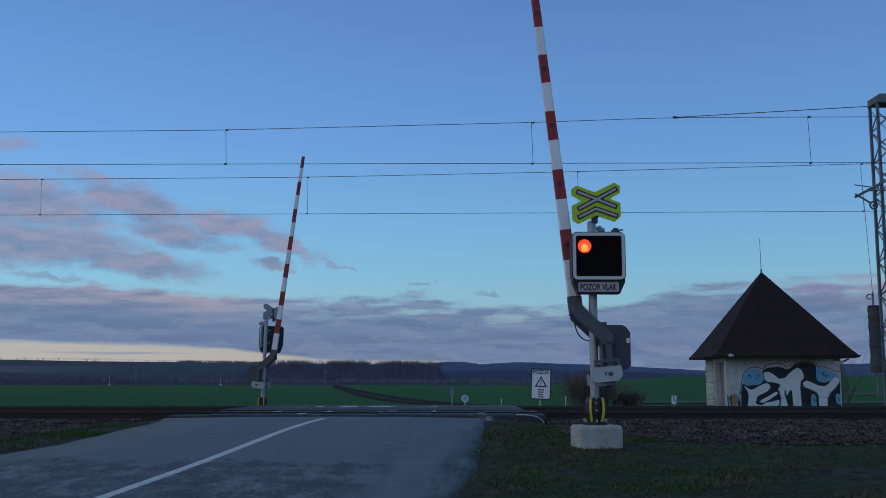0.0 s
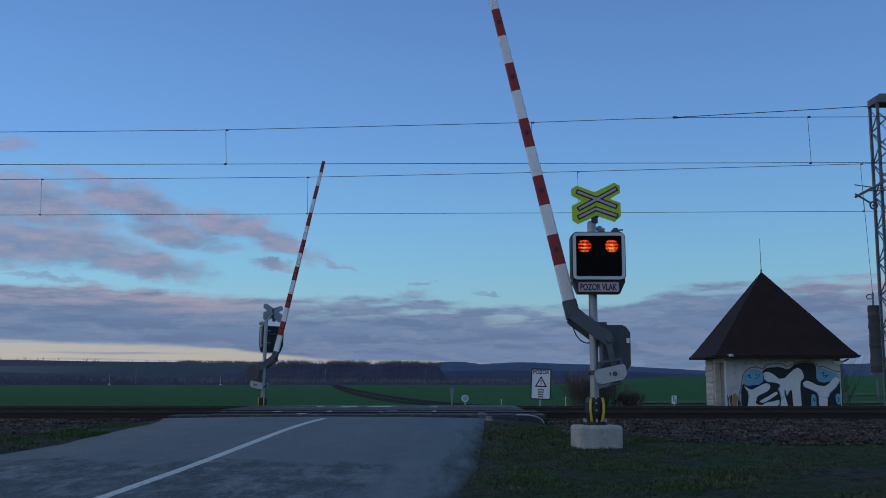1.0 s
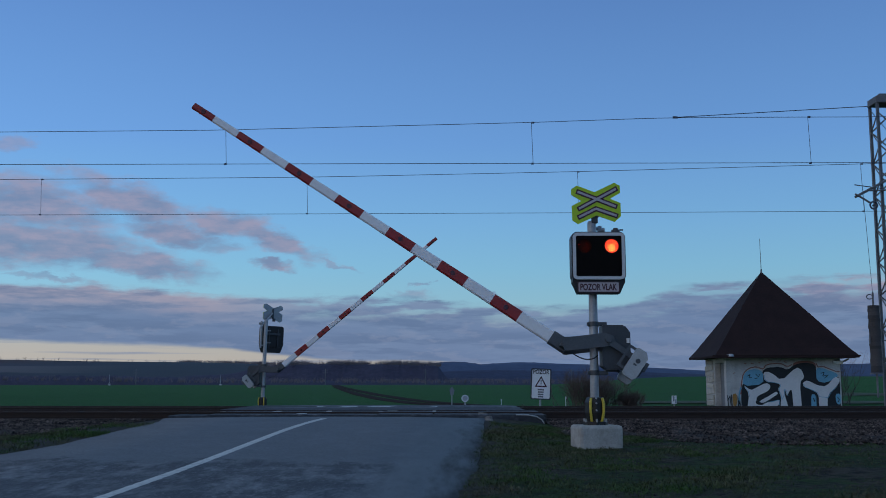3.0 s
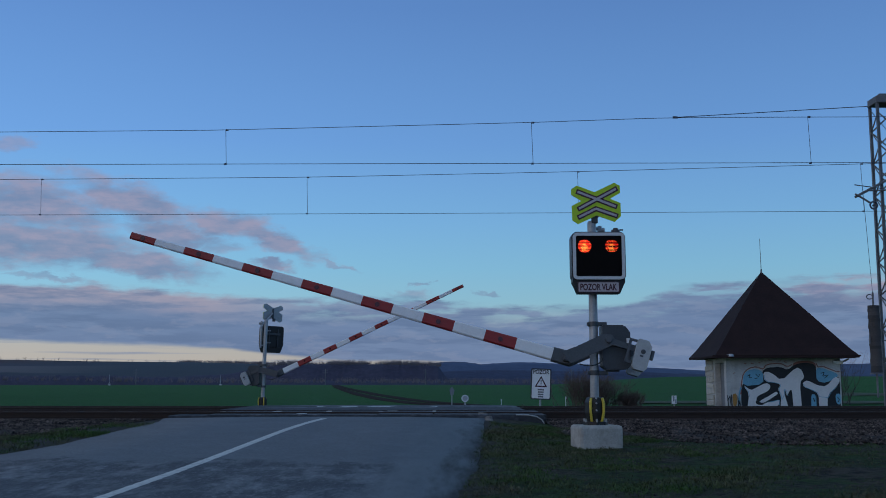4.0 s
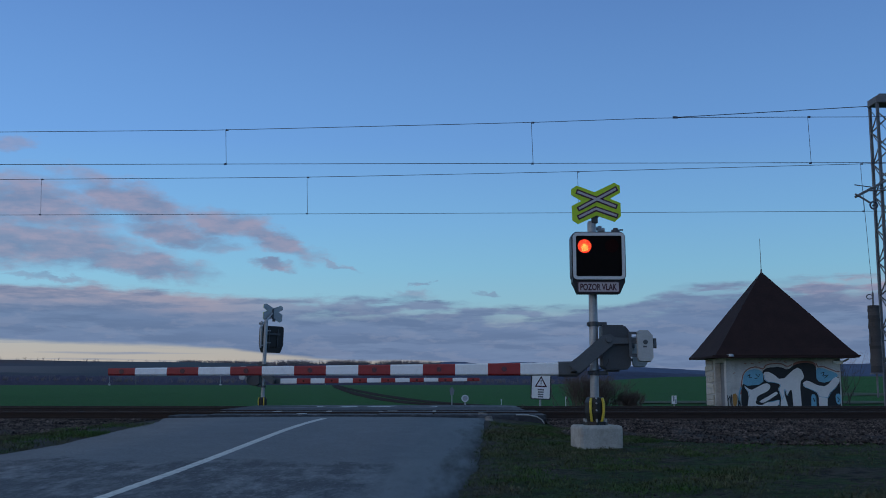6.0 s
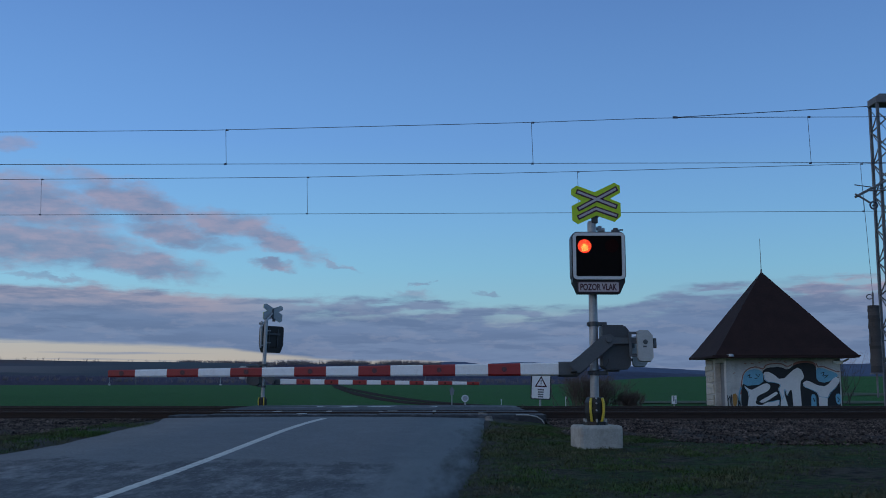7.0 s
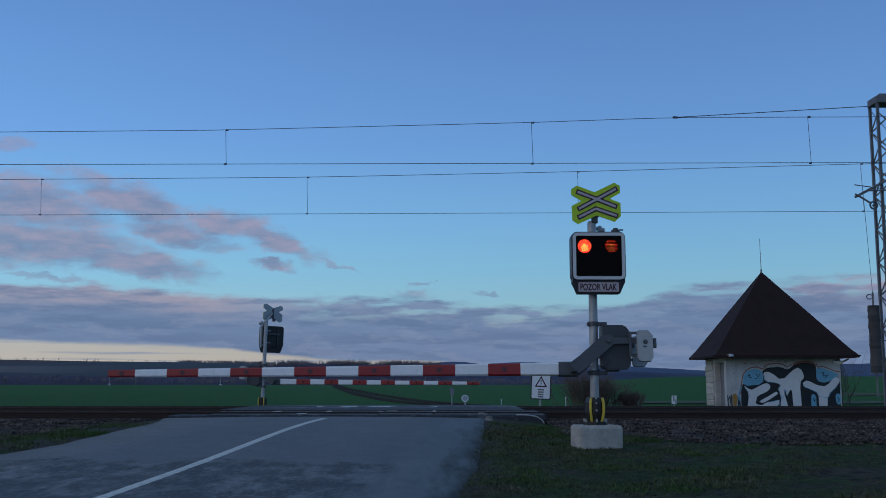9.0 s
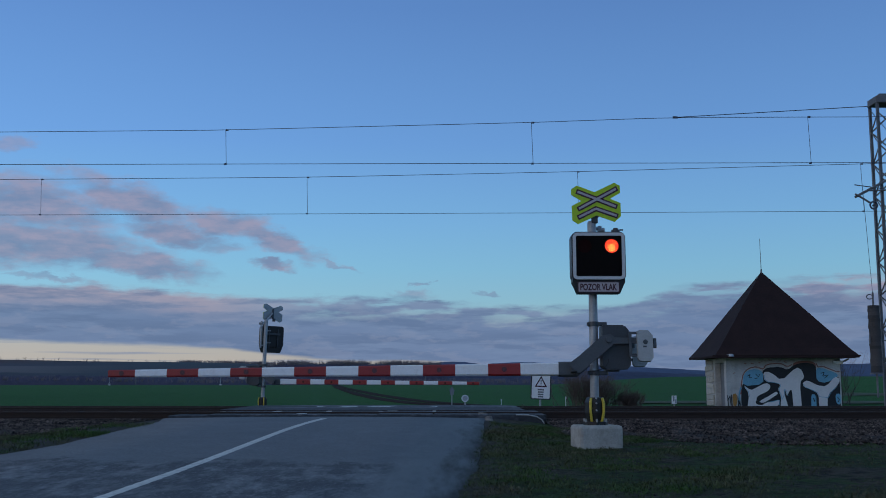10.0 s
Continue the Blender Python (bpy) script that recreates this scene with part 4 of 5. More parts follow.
def crossing_signal(m, label, plate_text, shift=0.0, turn=0.0, reach=0.0):
    head = pose(shift, -reach, 0, 0, 0, turn)
    top = thing("crossing_signal", m, label, "crossing signal", "crossing signals")
    # concrete foundation, slightly turned
    bm = bmesh.new()
    box(bm, (0.01, -0.02, 0.11), (0.63, 0.54, 0.40), 0.045, Matrix.Rotation(radians(9), 3, "Z"))
    part("foundation", bm, M_CONCRETE, top, "pale weathered concrete foundation block")
    bm = bmesh.new()
    rod(bm, (0, 0, 0.32), (0, 0, 3.23), 0.063, seg=20)
    rod(bm, (0, 0, 3.23), (0, 0, 3.26), 0.064, 0.05, seg=20)
    part("pole", bm, M_GALV, top, "galvanised steel pole", True)
    for z in (1.75, 1.05):
        bm = bmesh.new()
        rod(bm, (0, 0, z - 0.035), (0, 0, z + 0.035), 0.075, seg=16)
        box(bm, (-0.07, -0.03, z), (0.06, 0.05, 0.05), 0.006)
        box(bm, (0.12, 0, z), (0.14, 0.08, 0.06), 0.008)
        part("clamp", bm, M_CRANK, top)
    # guard round the foot: black shells with bent yellow bars and bolts
    bm = bmesh.new()
    rod(bm, (0, 0, 0.315), (0, 0, 0.36), 0.18, seg=8)
    rod(bm, (0, 0, 0.36), (0, 0, 0.48), 0.125, 0.145, seg=8)
    rod(bm, (0, 0, 0.48), (0, 0, 0.63), 0.145, 0.145, seg=8)
    rod(bm, (0, 0, 0.63), (0, 0, 0.70), 0.145, 0.115, seg=8)
    part("foot_guard", bm, M_BLACK, top, "black foot guard", True)
    for ang in (-120, -50, 120, 50):
        bm = bmesh.new()
        ca, sa = math.cos(radians(ang)), math.sin(radians(ang))
        pts = [(0.140, 0.69), (0.162, 0.63), (0.164, 0.50), (0.142, 0.40), (0.12, 0.35)]
        for (r0, z0), (r1, z1) in zip(pts, pts[1:]):
            rod(bm, (r0 * ca, r0 * sa, z0), (r1 * ca, r1 * sa, z1), 0.020, seg=8)
        part("guard_bar", bm, M_YELLOW, top, "yellow guard bar", True)
    for ang in range(0, 360, 60):
        bm = bmesh.new()
        ca, sa = math.cos(radians(ang + 30)), math.sin(radians(ang + 30))
        rod(bm, (0.165 * ca, 0.165 * sa, 0.35), (0.165 * ca, 0.165 * sa, 0.40), 0.016, seg=6)
        part("anchor_bolt", bm, M_GALV, top)
    for z, r in ((0.52, 0.145), (0.62, 0.145), (0.69, 0.132)):
        bm = bmesh.new()
        rod(bm, (0.0, -r + 0.01, z), (0.0, -r - 0.016, z), 0.013, seg=8)
        part("guard_bolt", bm, M_GALV, top)
    # barrier drive, on the side away from the road
    bm = bmesh.new()
    prism(bm, [(-0.20, 0.31), (0.13, 0.31), (0.20, 0.22), (0.20, -0.25), (0.15, -0.31), (-0.14, -0.31), (-0.20, -0.26)], -0.165, 0.165)
    drive = part("drive_housing", bm, M_MACHINE, top, "dark grey barrier drive housing", True)
    drive.location = (0.305, 0.02, 1.405)
    bm = bmesh.new()
    box(bm, (0.165, -0.172, 0.10), (0.045, 0.012, 0.07), 0.006)
    part("drive_label", bm, M_WHITE, drive)
    bm = bmesh.new()
    box(bm, (-0.04, 0, 0.318), (0.30, 0.28, 0.02), 0.006)
    part("housing_lid", bm, M_MACHINE, drive)
    bm = bmesh.new()
    box(bm, (-0.05, 0, -0.325), (0.2, 0.2, 0.03), 0.008)
    part("housing_foot", bm, M_MACHINE, drive)
    # light box
    bm = bmesh.new()
    prism(bm, round_rect(0.775, 0.71, 0.085), -0.16, 0.10)
    lb = part("light_box", bm, M_BLACK, top, "black warning light box with white rim", True)
    lb.matrix_local = head @ pose(0.056, -0.10, 2.711)
    bm = bmesh.new()
    outer, inner = round_rect(0.742, 0.676, 0.065), round_rect(0.656, 0.587, 0.025)
    n = len(outer)
    ring = [[bm.verts.new((x, y, z)) for x, z in poly] for y, poly in ((-0.200, outer), (-0.200, inner), (-0.160, inner), (-0.160, outer))]
    for k in range(4):
        for i in range(n):
            bm.faces.new((ring[k][i], ring[k][(i + 1) % n], ring[(k + 1) % 4][(i + 1) % n], ring[(k + 1) % 4][i]))
    bmesh.ops.recalc_face_normals(bm, faces=bm.faces)
    part("rim", bm, M_FRAME, lb, "white rim")
    # front screen with two round openings, the housing hollow behind it
    bm = bmesh.new()
    holes = ((-0.202, 0.146), (0.188, 0.148))
    R, seg = 0.100, 24
    xs = [-0.331, 0.0025, 0.331]
    for (hx, hz), x0, x1 in zip(holes, xs, xs[1:]):
        angles = [2 * math.pi * i / seg for i in range(seg)]
        angles += [math.atan2(cz - hz, cx - hx) % (2 * math.pi) for cx in (x0, x1) for cz in (-0.295, 0.295)]
        rim, out = [], []
        for an in sorted(angles):
            c, s = math.cos(an), math.sin(an)
            k = min(((x1 - hx) if c > 0 else (hx - x0)) / max(1e-6, abs(c)), ((0.295 - hz) if s > 0 else (hz + 0.295)) / max(1e-6, abs(s)))
            rim.append(bm.verts.new((hx + R * c, -0.188, hz + R * s)))
            out.append(bm.verts.new((hx + k * c, -0.188, hz + k * s)))
        for i in range(len(rim)):
            j = (i + 1) % len(rim)
            bm.faces.new((rim[i], rim[j], out[j], out[i]))
    part("front_screen", bm, M_FACE, lb)
    # lamps: rings of glowing diodes
    for hx, hz in holes:
        bm = bmesh.new()
        rod(bm, (hx, -0.1605, hz), (hx, -0.1625, hz), 0.098, seg=24)
        part("lamp", bm, M_LED, lb, "glowing red lamp")
        bm = bmesh.new()
        rng = random.Random(3)
        for rr, cnt in ((0.0, 1), (0.022, 6), (0.043, 12), (0.064, 17), (0.084, 20)):
            for i in range(cnt):
                an = 2 * math.pi * i / cnt + rr * 9
                px, pz = hx + rr * math.cos(an), hz + rr * math.sin(an)
                strong = math.hypot(px - hx - 0.004, pz - hz + 0.022) < 0.052
                rod(bm, (px, -0.162, pz), (px, -0.1645, pz), 0.0105 if strong else 0.0038, seg=6)
        part("diode", bm, M_LED_CORE, lb)
    blink_slats = []
    # dark slats added to imitate blinking: shut they hide the lamp, flat show it
    for side, (hx, hz) in zip((1, -1), holes):
        if not plate_text:
            continue
        for k in range(10):
            dz = (k - 4.5) * 0.020
            bm = bmesh.new()
            box(bm, (0, 0, 0), (2 * math.sqrt(max(0.0, 0.104 ** 2 - (abs(dz) - 0.008) ** 2)), 0.0012, 0.0212))
            lv = part("blink_slat", bm, M_BLINK_SLAT, top)
            blink_slats.append((lv, side, head @ pose(0.056 + hx, -0.10 - 0.176, 2.711 + hz + dz)))
    # carrier bars behind the box
    for x in (-0.16, 0.16):
        bm = bmesh.new()
        box(bm, (x, 0.125, -0.05), (0.035, 0.03, 0.62), 0.008)
        part("carrier_bar", bm, M_MACHINE, lb)
    bm = bmesh.new()
    box(bm, (0.0, 0.12, 0.08), (0.5, 0.035, 0.07), 0.008)
    part("carrier_bar", bm, M_MACHINE, lb)
    # brackets that hold the turned head off the pole
    for z in (2.50, 2.90, 3.50) if reach else ():
        bm = bmesh.new()
        rod(bm, (0, 0, min(z, 3.22)), (shift * 0.55, -reach + 0.02, z), 0.022, seg=8)
        part("bracket", bm, M_GALV, top)
    bm = bmesh.new()
    rod(bm, (0.13, 0.09, 2.32), (0.13, 0.09, 3.20), 0.03, seg=10)
    rod(bm, (0.13, 0.09, 3.16), (0.0, 0.03, 3.16), 0.028, seg=8)
    rod(bm, (0.13, 0.09, 2.40), (0.0, 0.03, 2.40), 0.022, seg=8)
    rod(bm, (0.20, 0.09, 3.13), (0.10, 0.09, 3.13), 0.045, seg=8)
    part("cable_duct", bm, M_GALV, top)
    # lower hood with lettered plate
    bm = bmesh.new()
    prism(bm, [(-0.375, -0.315), (0.375, -0.315), (0.375, -0.37), (0.30, -0.535), (-0.30, -0.535), (-0.375, -0.37)], -0.155, 0.06)
    part("lower_hood", bm, M_BLACK, lb)
    bm = bmesh.new()
    prism(bm, moved(round_rect(0.60, 0.155, 0.012, 2), -0.01, -0.445), -0.166, -0.157)
    part("plate_border", bm, M_MAROON, lb)
    bm = bmesh.new()
    prism(bm, moved(round_rect(0.575, 0.132, 0.01, 2), -0.01, -0.445), -0.169, -0.160)
    part("text_plate", bm, M_PLATE, lb, "white plate with dark lettering")
    if plate_text:
        bm = text_mesh(plate_text, 0.525, 0.098)
        tx = part("lettering", bm, M_MAROON, lb)
        tx.location = (-0.01, -0.171, -0.445)
    # bell and bracket on the box
    bm = bmesh.new()
    rod(bm, (0.27, -0.03, 0.345), (0.27, -0.03, 0.40), 0.07, 0.06, seg=16)
    rod(bm, (0.27, -0.03, 0.40), (0.27, -0.03, 0.425), 0.035, seg=12)
    box(bm, (0.355, -0.03, 0.40), (0.05, 0.02, 0.02))
    box(bm, (0.12, -0.03, 0.35), (0.25, 0.16, 0.012))
    part("bell", bm, M_MACHINE, lb)
    # warning cross for more than one track
    bm = bmesh.new()
    prism(bm, CROSS_OUT, -0.012, 0.012)
    cross = part("warning_cross", bm, M_FLUO, top, "fluorescent yellow-green warning cross board")
    cross.matrix_local = head @ pose(0.058, -0.10, 3.511)
    bm = bmesh.new()
    prism(bm, CROSS_OUT, 0.0125, 0.016)
    part("cross_back", bm, M_GALV, cross, "bare grey metal back")
    strokes = [((-0.27, 0.167), (0.284, -0.051)), ((0.29, 0.209), (-0.253, -0.084)), ((-0.255, -0.209), (-0.006, -0.084)), ((-0.006, -0.084), (0.293, -0.189))]
    for (p, q) in strokes:
        d = (Vector(q) - Vector(p)).normalized() * 0.022
        bm = bmesh.new()
        prism(bm, strip(tuple(Vector(p) - d), tuple(Vector(q) + d), 0.074), -0.017, -0.011)
        part("cross_border", bm, M_MAROON, cross)
    for k, (p, q) in enumerate(strokes):
        bm = bmesh.new()
        prism(bm, strip(p, q, 0.033), -0.0215 - 0.0008 * k, -0.0165)
        part("cross_stroke", bm, M_PLATE, cross)
    bm = bmesh.new()
    box(bm, (-0.02, 0.06, -0.24), (0.09, 0.08, 0.10), 0.012)
    box(bm, (0.02, 0.04, -0.14), (0.07, 0.05, 0.16), 0.012, Matrix.Rotation(radians(20), 3, "Y"))
    box(bm, (0.0, 0.02, 0.0), (0.06, 0.03, 0.30), 0.006)
    part("bracket", bm, M_CRANK, cross)
    arm = barrier_arm(top)
    return top, arm, blink_slats


NEAR_AT = pose(2.18, 15.0, 0.43, 0, 0, 0)
FAR_AT = pose(-5.975, 34.5, 0.19, 0, 1.4, 0) @ pose(0, 0, 0, 0, 0, 174)
near_signal, near_arm, near_blink_slats = crossing_signal(NEAR_AT, "crossing signal with red lamps, yellow-green cross and striped barrier arm", "POZOR VLAK")
far_signal, far_arm, far_blink_slats = crossing_signal(FAR_AT, "crossing signal beyond the rails, seen from behind, with its barrier", "", -0.22, 42.0, 0.34)

# ---- trackside house ----


def build_house():
    h = thing("trackside_house", pose(13.05, 48.0, 0.26), "small trackside house with dark pyramid roof and sprayed wall", "house")
    W, D, H, T = 5.28, 3.7, 2.30, 0.35
    bm = bmesh.new()
    box(bm, (W / 2, T / 2, H / 2), (W, T, H))
    part("front_wall", bm, M_PLASTER, h)
    bm = bmesh.new()
    box(bm, (W / 2, D - T / 2, H / 2), (W, T, H))
    part("back_wall", bm, M_PLASTER, h)
    for x in (T / 2, W - T / 2):
        bm = bmesh.new()
        if x < 1:
            for y0, y1, z0, z1 in ((1.95, D - T, 0, H), (T, 1.95, 2.05, H)):
                box(bm, (x, (y0 + y1) / 2, (z0 + z1) / 2), (T - 0.004, y1 - y0, z1 - z0))
        else:
            box(bm, (x, D / 2, H / 2), (T - 0.004, D - 2 * T, H))
        part("side_wall", bm, M_PLASTER, h)
    bm = bmesh.new()
    box(bm, (0.29, 1.15, 1.02), (0.06, 1.6, 2.05), 0.006)
    door = part("door", bm, M_DOOR, h, "grey door set back in the side wall")
    bm = bmesh.new()
    box(bm, (0.24, 0.75, 1.0), (0.05, 0.05, 0.30), 0.006)
    part("door_handle", bm, M_BLACK, door)
    # rough quoins at the rear side corner and front corners
    rng = random.Random(8)
    for x, y, sx, sy, n in ((-0.02, D - 0.85, 0.05, 1.5, 8),):
        for i in range(n):
            bm = bmesh.new()
            w = sy * rng.uniform(0.75, 1.1)
            box(bm, (x - rng.uniform(0, 0.008), y + rng.uniform(-0.12, 0.12), 0.14 + i * 0.28), (0.07, w, rng.uniform(0.2, 0.25)), 0.03, Matrix.Rotation(radians(rng.uniform(-4, 4)), 3, "X"))
            part("quoin", bm, M_STONE, h)
    # roof: pyramid with thick eaves
    o = 0.66
    ax, ay, az = 2.38, D / 2, 6.46
    for z0, name in ((2.30, "roof"),):
        bm = bmesh.new()
        ea = [(-o, -o), (W + o, -o), (W + o, D + o), (-o, D + o)]
        lo = [bm.verts.new((x, y, z0 - 0.04)) for x, y in ea]
        hi = [bm.verts.new((x, y, z0 + 0.05)) for x, y in ea]
        mid = []
        k = 0.10
        for x, y in ea:
            mid.append(bm.verts.new((x + (ax - x) * k, y + (ay - y) * k, z0 + 0.05 + (az - z0) * k * 0.86)))
        apex = bm.verts.new((ax, ay, az))
        bm.faces.new(lo[::-1])
        for i in range(4):
            j = (i + 1) % 4
            bm.faces.new((lo[i], lo[j], hi[j], hi[i]))
            bm.faces.new((hi[i], hi[j], mid[j], mid[i]))
            bm.faces.new((mid[i], mid[j], apex))
        bmesh.ops.recalc_face_normals(bm, faces=bm.faces)
        roof = part(name, bm, M_ROOF, h, "dark brown pyramid roof")
    bm = bmesh.new()
    prism_pts = [(-o - 0.12, 0.07), (-o - 0.02, -0.03), (W + o - 0.25, -0.02), (W + o + 0.02, 0.07), (W + o + 0.02, 0.13), (-o - 0.12, 0.12)]
    prism(bm, prism_pts, -o - 0.10, -o - 0.004)
    gut = part("gutter", bm, M_ROOF, h, "dark gutter along the eaves")
    gut.location = (0, 0, 2.25)
    bm = bmesh.new()
    rod(bm, (ax, ay, az - 0.1), (ax, ay, az + 0.12), 0.06, 0.03, seg=8)
    rod(bm, (ax, ay, az), (ax - 0.02, ay, az + 1.62), 0.018, 0.01, seg=6)
    part("lightning_rod", bm, M_MAST, h)
    bm = bmesh.new()
    rod(bm, (0.06, -0.70, 2.30), (0.06, -0.70, 2.42), 0.15, 0.10, seg=14)
    rod(bm, (-0.12, -0.70, 2.33), (0.06, -0.70, 2.35), 0.06, seg=10)
    part("eaves_lamp", bm, M_GALV, h, "round grey lamp on the corner of the eaves")
    bm = bmesh.new()
    box(bm, (W - 0.08, -0.06, 2.05), (0.34, 0.10, 0.16), 0.02)
    box(bm, (W - 0.28, -0.06, 2.06), (0.10, 0.10, 0.13), 0.02)
    part("insulator", bm, M_WHITE, h)
    bm = bmesh.new()
    prism(bm, [(0, 0), (0.46, 0.20), (0.46, 0.28), (0, 0.06)], -0.04, 0.04)
    br = part("eaves_bracket", bm, M_MAST, h)
    br.location = (W, 0.1, 1.98)

    # sprayed shapes, coat over coat, their corners rounded as a can leaves them
    def rounded(p, times=2):
        for _ in range(times):
            q = []
            for (x0, z0), (x1, z1) in zip(p, p[1:] + p[:1]):
                if z0 == 0.0 and z1 == 0.0:
                    q += [(x0, z0), (x1, z1)]
                    continue
                q += [(x0, z0) if z0 == 0.0 else (x0 + (x1 - x0) * 0.22, z0 + (z1 - z0) * 0.22), (x1, z1) if z1 == 0.0 else (x0 + (x1 - x0) * 0.78, z0 + (z1 - z0) * 0.78)]
            p = [a for a, b in zip(q, q[1:] + q[:1]) if abs(a[0] - b[0]) + abs(a[1] - b[1]) > 1e-4]
        return p

    def coat(polys, mat, k, label, soft=2):
        for p in polys:
            bm = bmesh.new()
            prism(bm, rounded(p, soft), -0.003 - 0.0035 * k, 0.0)
            part("sprayed_shape", bm, mat, h, label)

    def stroke(pts, w, mat, k, label):
        bm = bmesh.new()
        for n, (p, q) in enumerate(zip(pts, pts[1:])):
            if math.hypot(p[0] - q[0], p[1] - q[1]) > 0.75:
                continue
            prism(bm, strip(p, q, w), -0.003 - 0.0035 * k - 0.0004 * (n % 2), 0.0)
        part("sprayed_line", bm, mat, h, label)

    outline = [(0.62, 0.42), (0.70, 1.16), (0.80, 1.56), (1.05, 1.78), (1.42, 1.86), (1.72, 1.72), (1.86, 1.96), (2.52, 2.02), (2.85, 1.84), (3.10, 1.99)]
    stroke(rounded(outline + outline[::-1][1:-1], 1)[:18], 0.05, M_SPRAY_RED, 0, "faded red spray outline")
    stroke([(4.16, 2.02), (4.24, 1.84), (4.50, 1.86), (5.06, 1.64), (5.24, 1.62)], 0.05, M_SPRAY_RED, 0, "faded red spray outline")
    coat([[(3.05, 1.70), (3.10, 2.05), (3.60, 2.14), (4.12, 2.08), (4.20, 1.7)]], M_SPRAY_RED, 0, "faded red spray haze")
    coat([[(0.76, 0.96), (0.78, 1.45), (0.98, 1.68), (1.40, 1.76), (1.70, 1.62), (1.70, 1.05)],
          [(4.15, 1.78), (4.41, 1.80), (5.04, 1.58), (5.20, 1.44), (4.59, 1.10), (4.15, 1.2)]], M_SPRAY_BLUE, 2, "light blue spray patch", 1)
    coat([[(0.70, 0.95), (0.84, 1.18), (1.25, 1.24), (1.62, 1.12), (1.66, 1.65), (1.9, 1.81), (2.51, 1.85), (2.85, 1.70), (3.16, 1.95), (3.63, 2.05), (4.14, 1.97), (4.17, 1.36), (4.59, 1.20), (5.0, 1.43), (5.22, 1.36), (5.22, 0.0), (0.66, 0.0), (0.66, 0.5)]], M_SPRAY_BLACK, 1, "black spray field", 1)
    coat([[(3.88, 0.62), (4.1, 0.56), (4.1, 0.0), (3.86, 0.0)],
          [(4.98, 0.60), (5.22, 0.64), (5.22, 0.12), (5.02, 0.16)]], M_SPRAY_BLUE, 3, "light blue spray patch", 1)
    bulky = [[(0.76, 1.02), (1.10, 0.78), (1.30, 0.86), (1.83, 1.13), (2.04, 0.98), (1.92, 0.74), (1.40, 0.52), (1.33, 0.33), (1.51, 0.22), (2.03, 0.25), (2.40, 0.36), (2.38, 0.13), (2.24, 0.0), (0.93, 0.0), (1.02, 0.62)],
             [(1.70, 1.60), (2.03, 1.62), (2.55, 1.20), (3.24, 1.84), (3.48, 1.72), (3.60, 1.36), (3.37, 1.14), (3.42, 0.0), (3.04, 0.0), (3.00, 0.80), (2.90, 0.78), (2.76, 0.48), (2.70, 0.80), (2.60, 0.80), (2.80, 0.0), (2.44, 0.0), (2.50, 0.44), (2.35, 0.83), (2.49, 1.02), (2.26, 1.12), (1.76, 1.17)],
             [(3.50, 1.12), (3.74, 1.24), (4.17, 1.00), (4.59, 0.95), (5.02, 1.42), (5.20, 1.30), (5.16, 1.05), (4.63, 0.57), (4.60, 0.0), (4.23, 0.0), (4.21, 0.62), (3.89, 0.80), (3.56, 0.92)]]
    coat(bulky, M_SPRAY_WHITE, 4, "bulky white sprayed shape", 1)
    coat([[(1.28, 0.26), (1.55, 0.46), (2.32, 0.82), (2.48, 0.64), (1.64, 0.10), (1.38, 0.12)]], M_SPRAY_BLACK, 5, "black sprayed stroke", 1)
    coat([[(1.46, 0.28), (1.9, 0.50), (2.28, 0.73), (2.36, 0.62), (1.9, 0.32), (1.60, 0.18)]], M_SPRAY_WHITE, 6, "thin white sprayed stroke", 1)
    # thin pale blue contours along the letters, and scribbles in the blue patches
    for p in bulky:
        r = rounded(p, 1)
        stroke([(x + 0.03, z) for x, z in r[len(r) // 2:] if z > 0.02], 0.022, M_SPRAY_BLUE, 5, "thin blue spray contour")
    for pts in ([(0.98, 1.42), (1.10, 1.50), (1.04, 1.34), (1.18, 1.36)], [(1.36, 1.52), (1.48, 1.38), (1.54, 1.50)], [(1.30, 1.30), (1.44, 1.34)],
                [(4.36, 1.55), (4.52, 1.60), (4.44, 1.42), (4.62, 1.46)], [(4.52, 1.32), (4.70, 1.48)], [(3.96, 0.42), (4.02, 0.26), (4.05, 0.44)], [(5.08, 0.46), (5.16, 0.34), (5.08, 0.24)]):
        stroke(pts, 0.03, M_SPRAY_BLACK, 4, "dark sprayed scribble")
    # small tags and marks on the bare plaster
    rng = random.Random(21)
    for cx, cz, n in ((0.90, 1.98, 3), (1.22, 2.04, 4), (1.60, 2.06, 3), (2.05, 2.14, 4), (2.48, 2.16, 3), (2.75, 2.08, 3), (0.35, 1.55, 2)):
        pts = [(cx + rng.uniform(-0.10, 0.10), cz + rng.uniform(-0.07, 0.07)) for _ in range(n + 1)]
        stroke(pts, 0.022, M_SPRAY_RED, 1, "faint sprayed mark")
    coat([[(0.27, 0.14), (0.25, 0.60), (0.44, 0.64), (0.47, 0.30), (0.40, 0.0), (0.33, 0.0)]], M_ORANGE, 3, "ochre sprayed patch", 1)
    for pts in ([(0.03, 0.55), (0.06, 0.05)], [(0.03, 0.30), (0.14, 0.52), (0.18, 0.02)], [(0.20, 0.58), (0.23, 0.0)], [(0.50, 0.50), (0.52, 0.02), (0.58, 0.30), (0.62, 0.0)]):
        stroke(pts, 0.035, M_SPRAY_BLACK, 3, "black sprayed scribble")
    stroke([(0.57, 0.10), (0.57, 0.62), (0.66, 0.90)], 0.07, M_SPRAY_BLUE, 2, "pale blue sprayed line")


build_house()

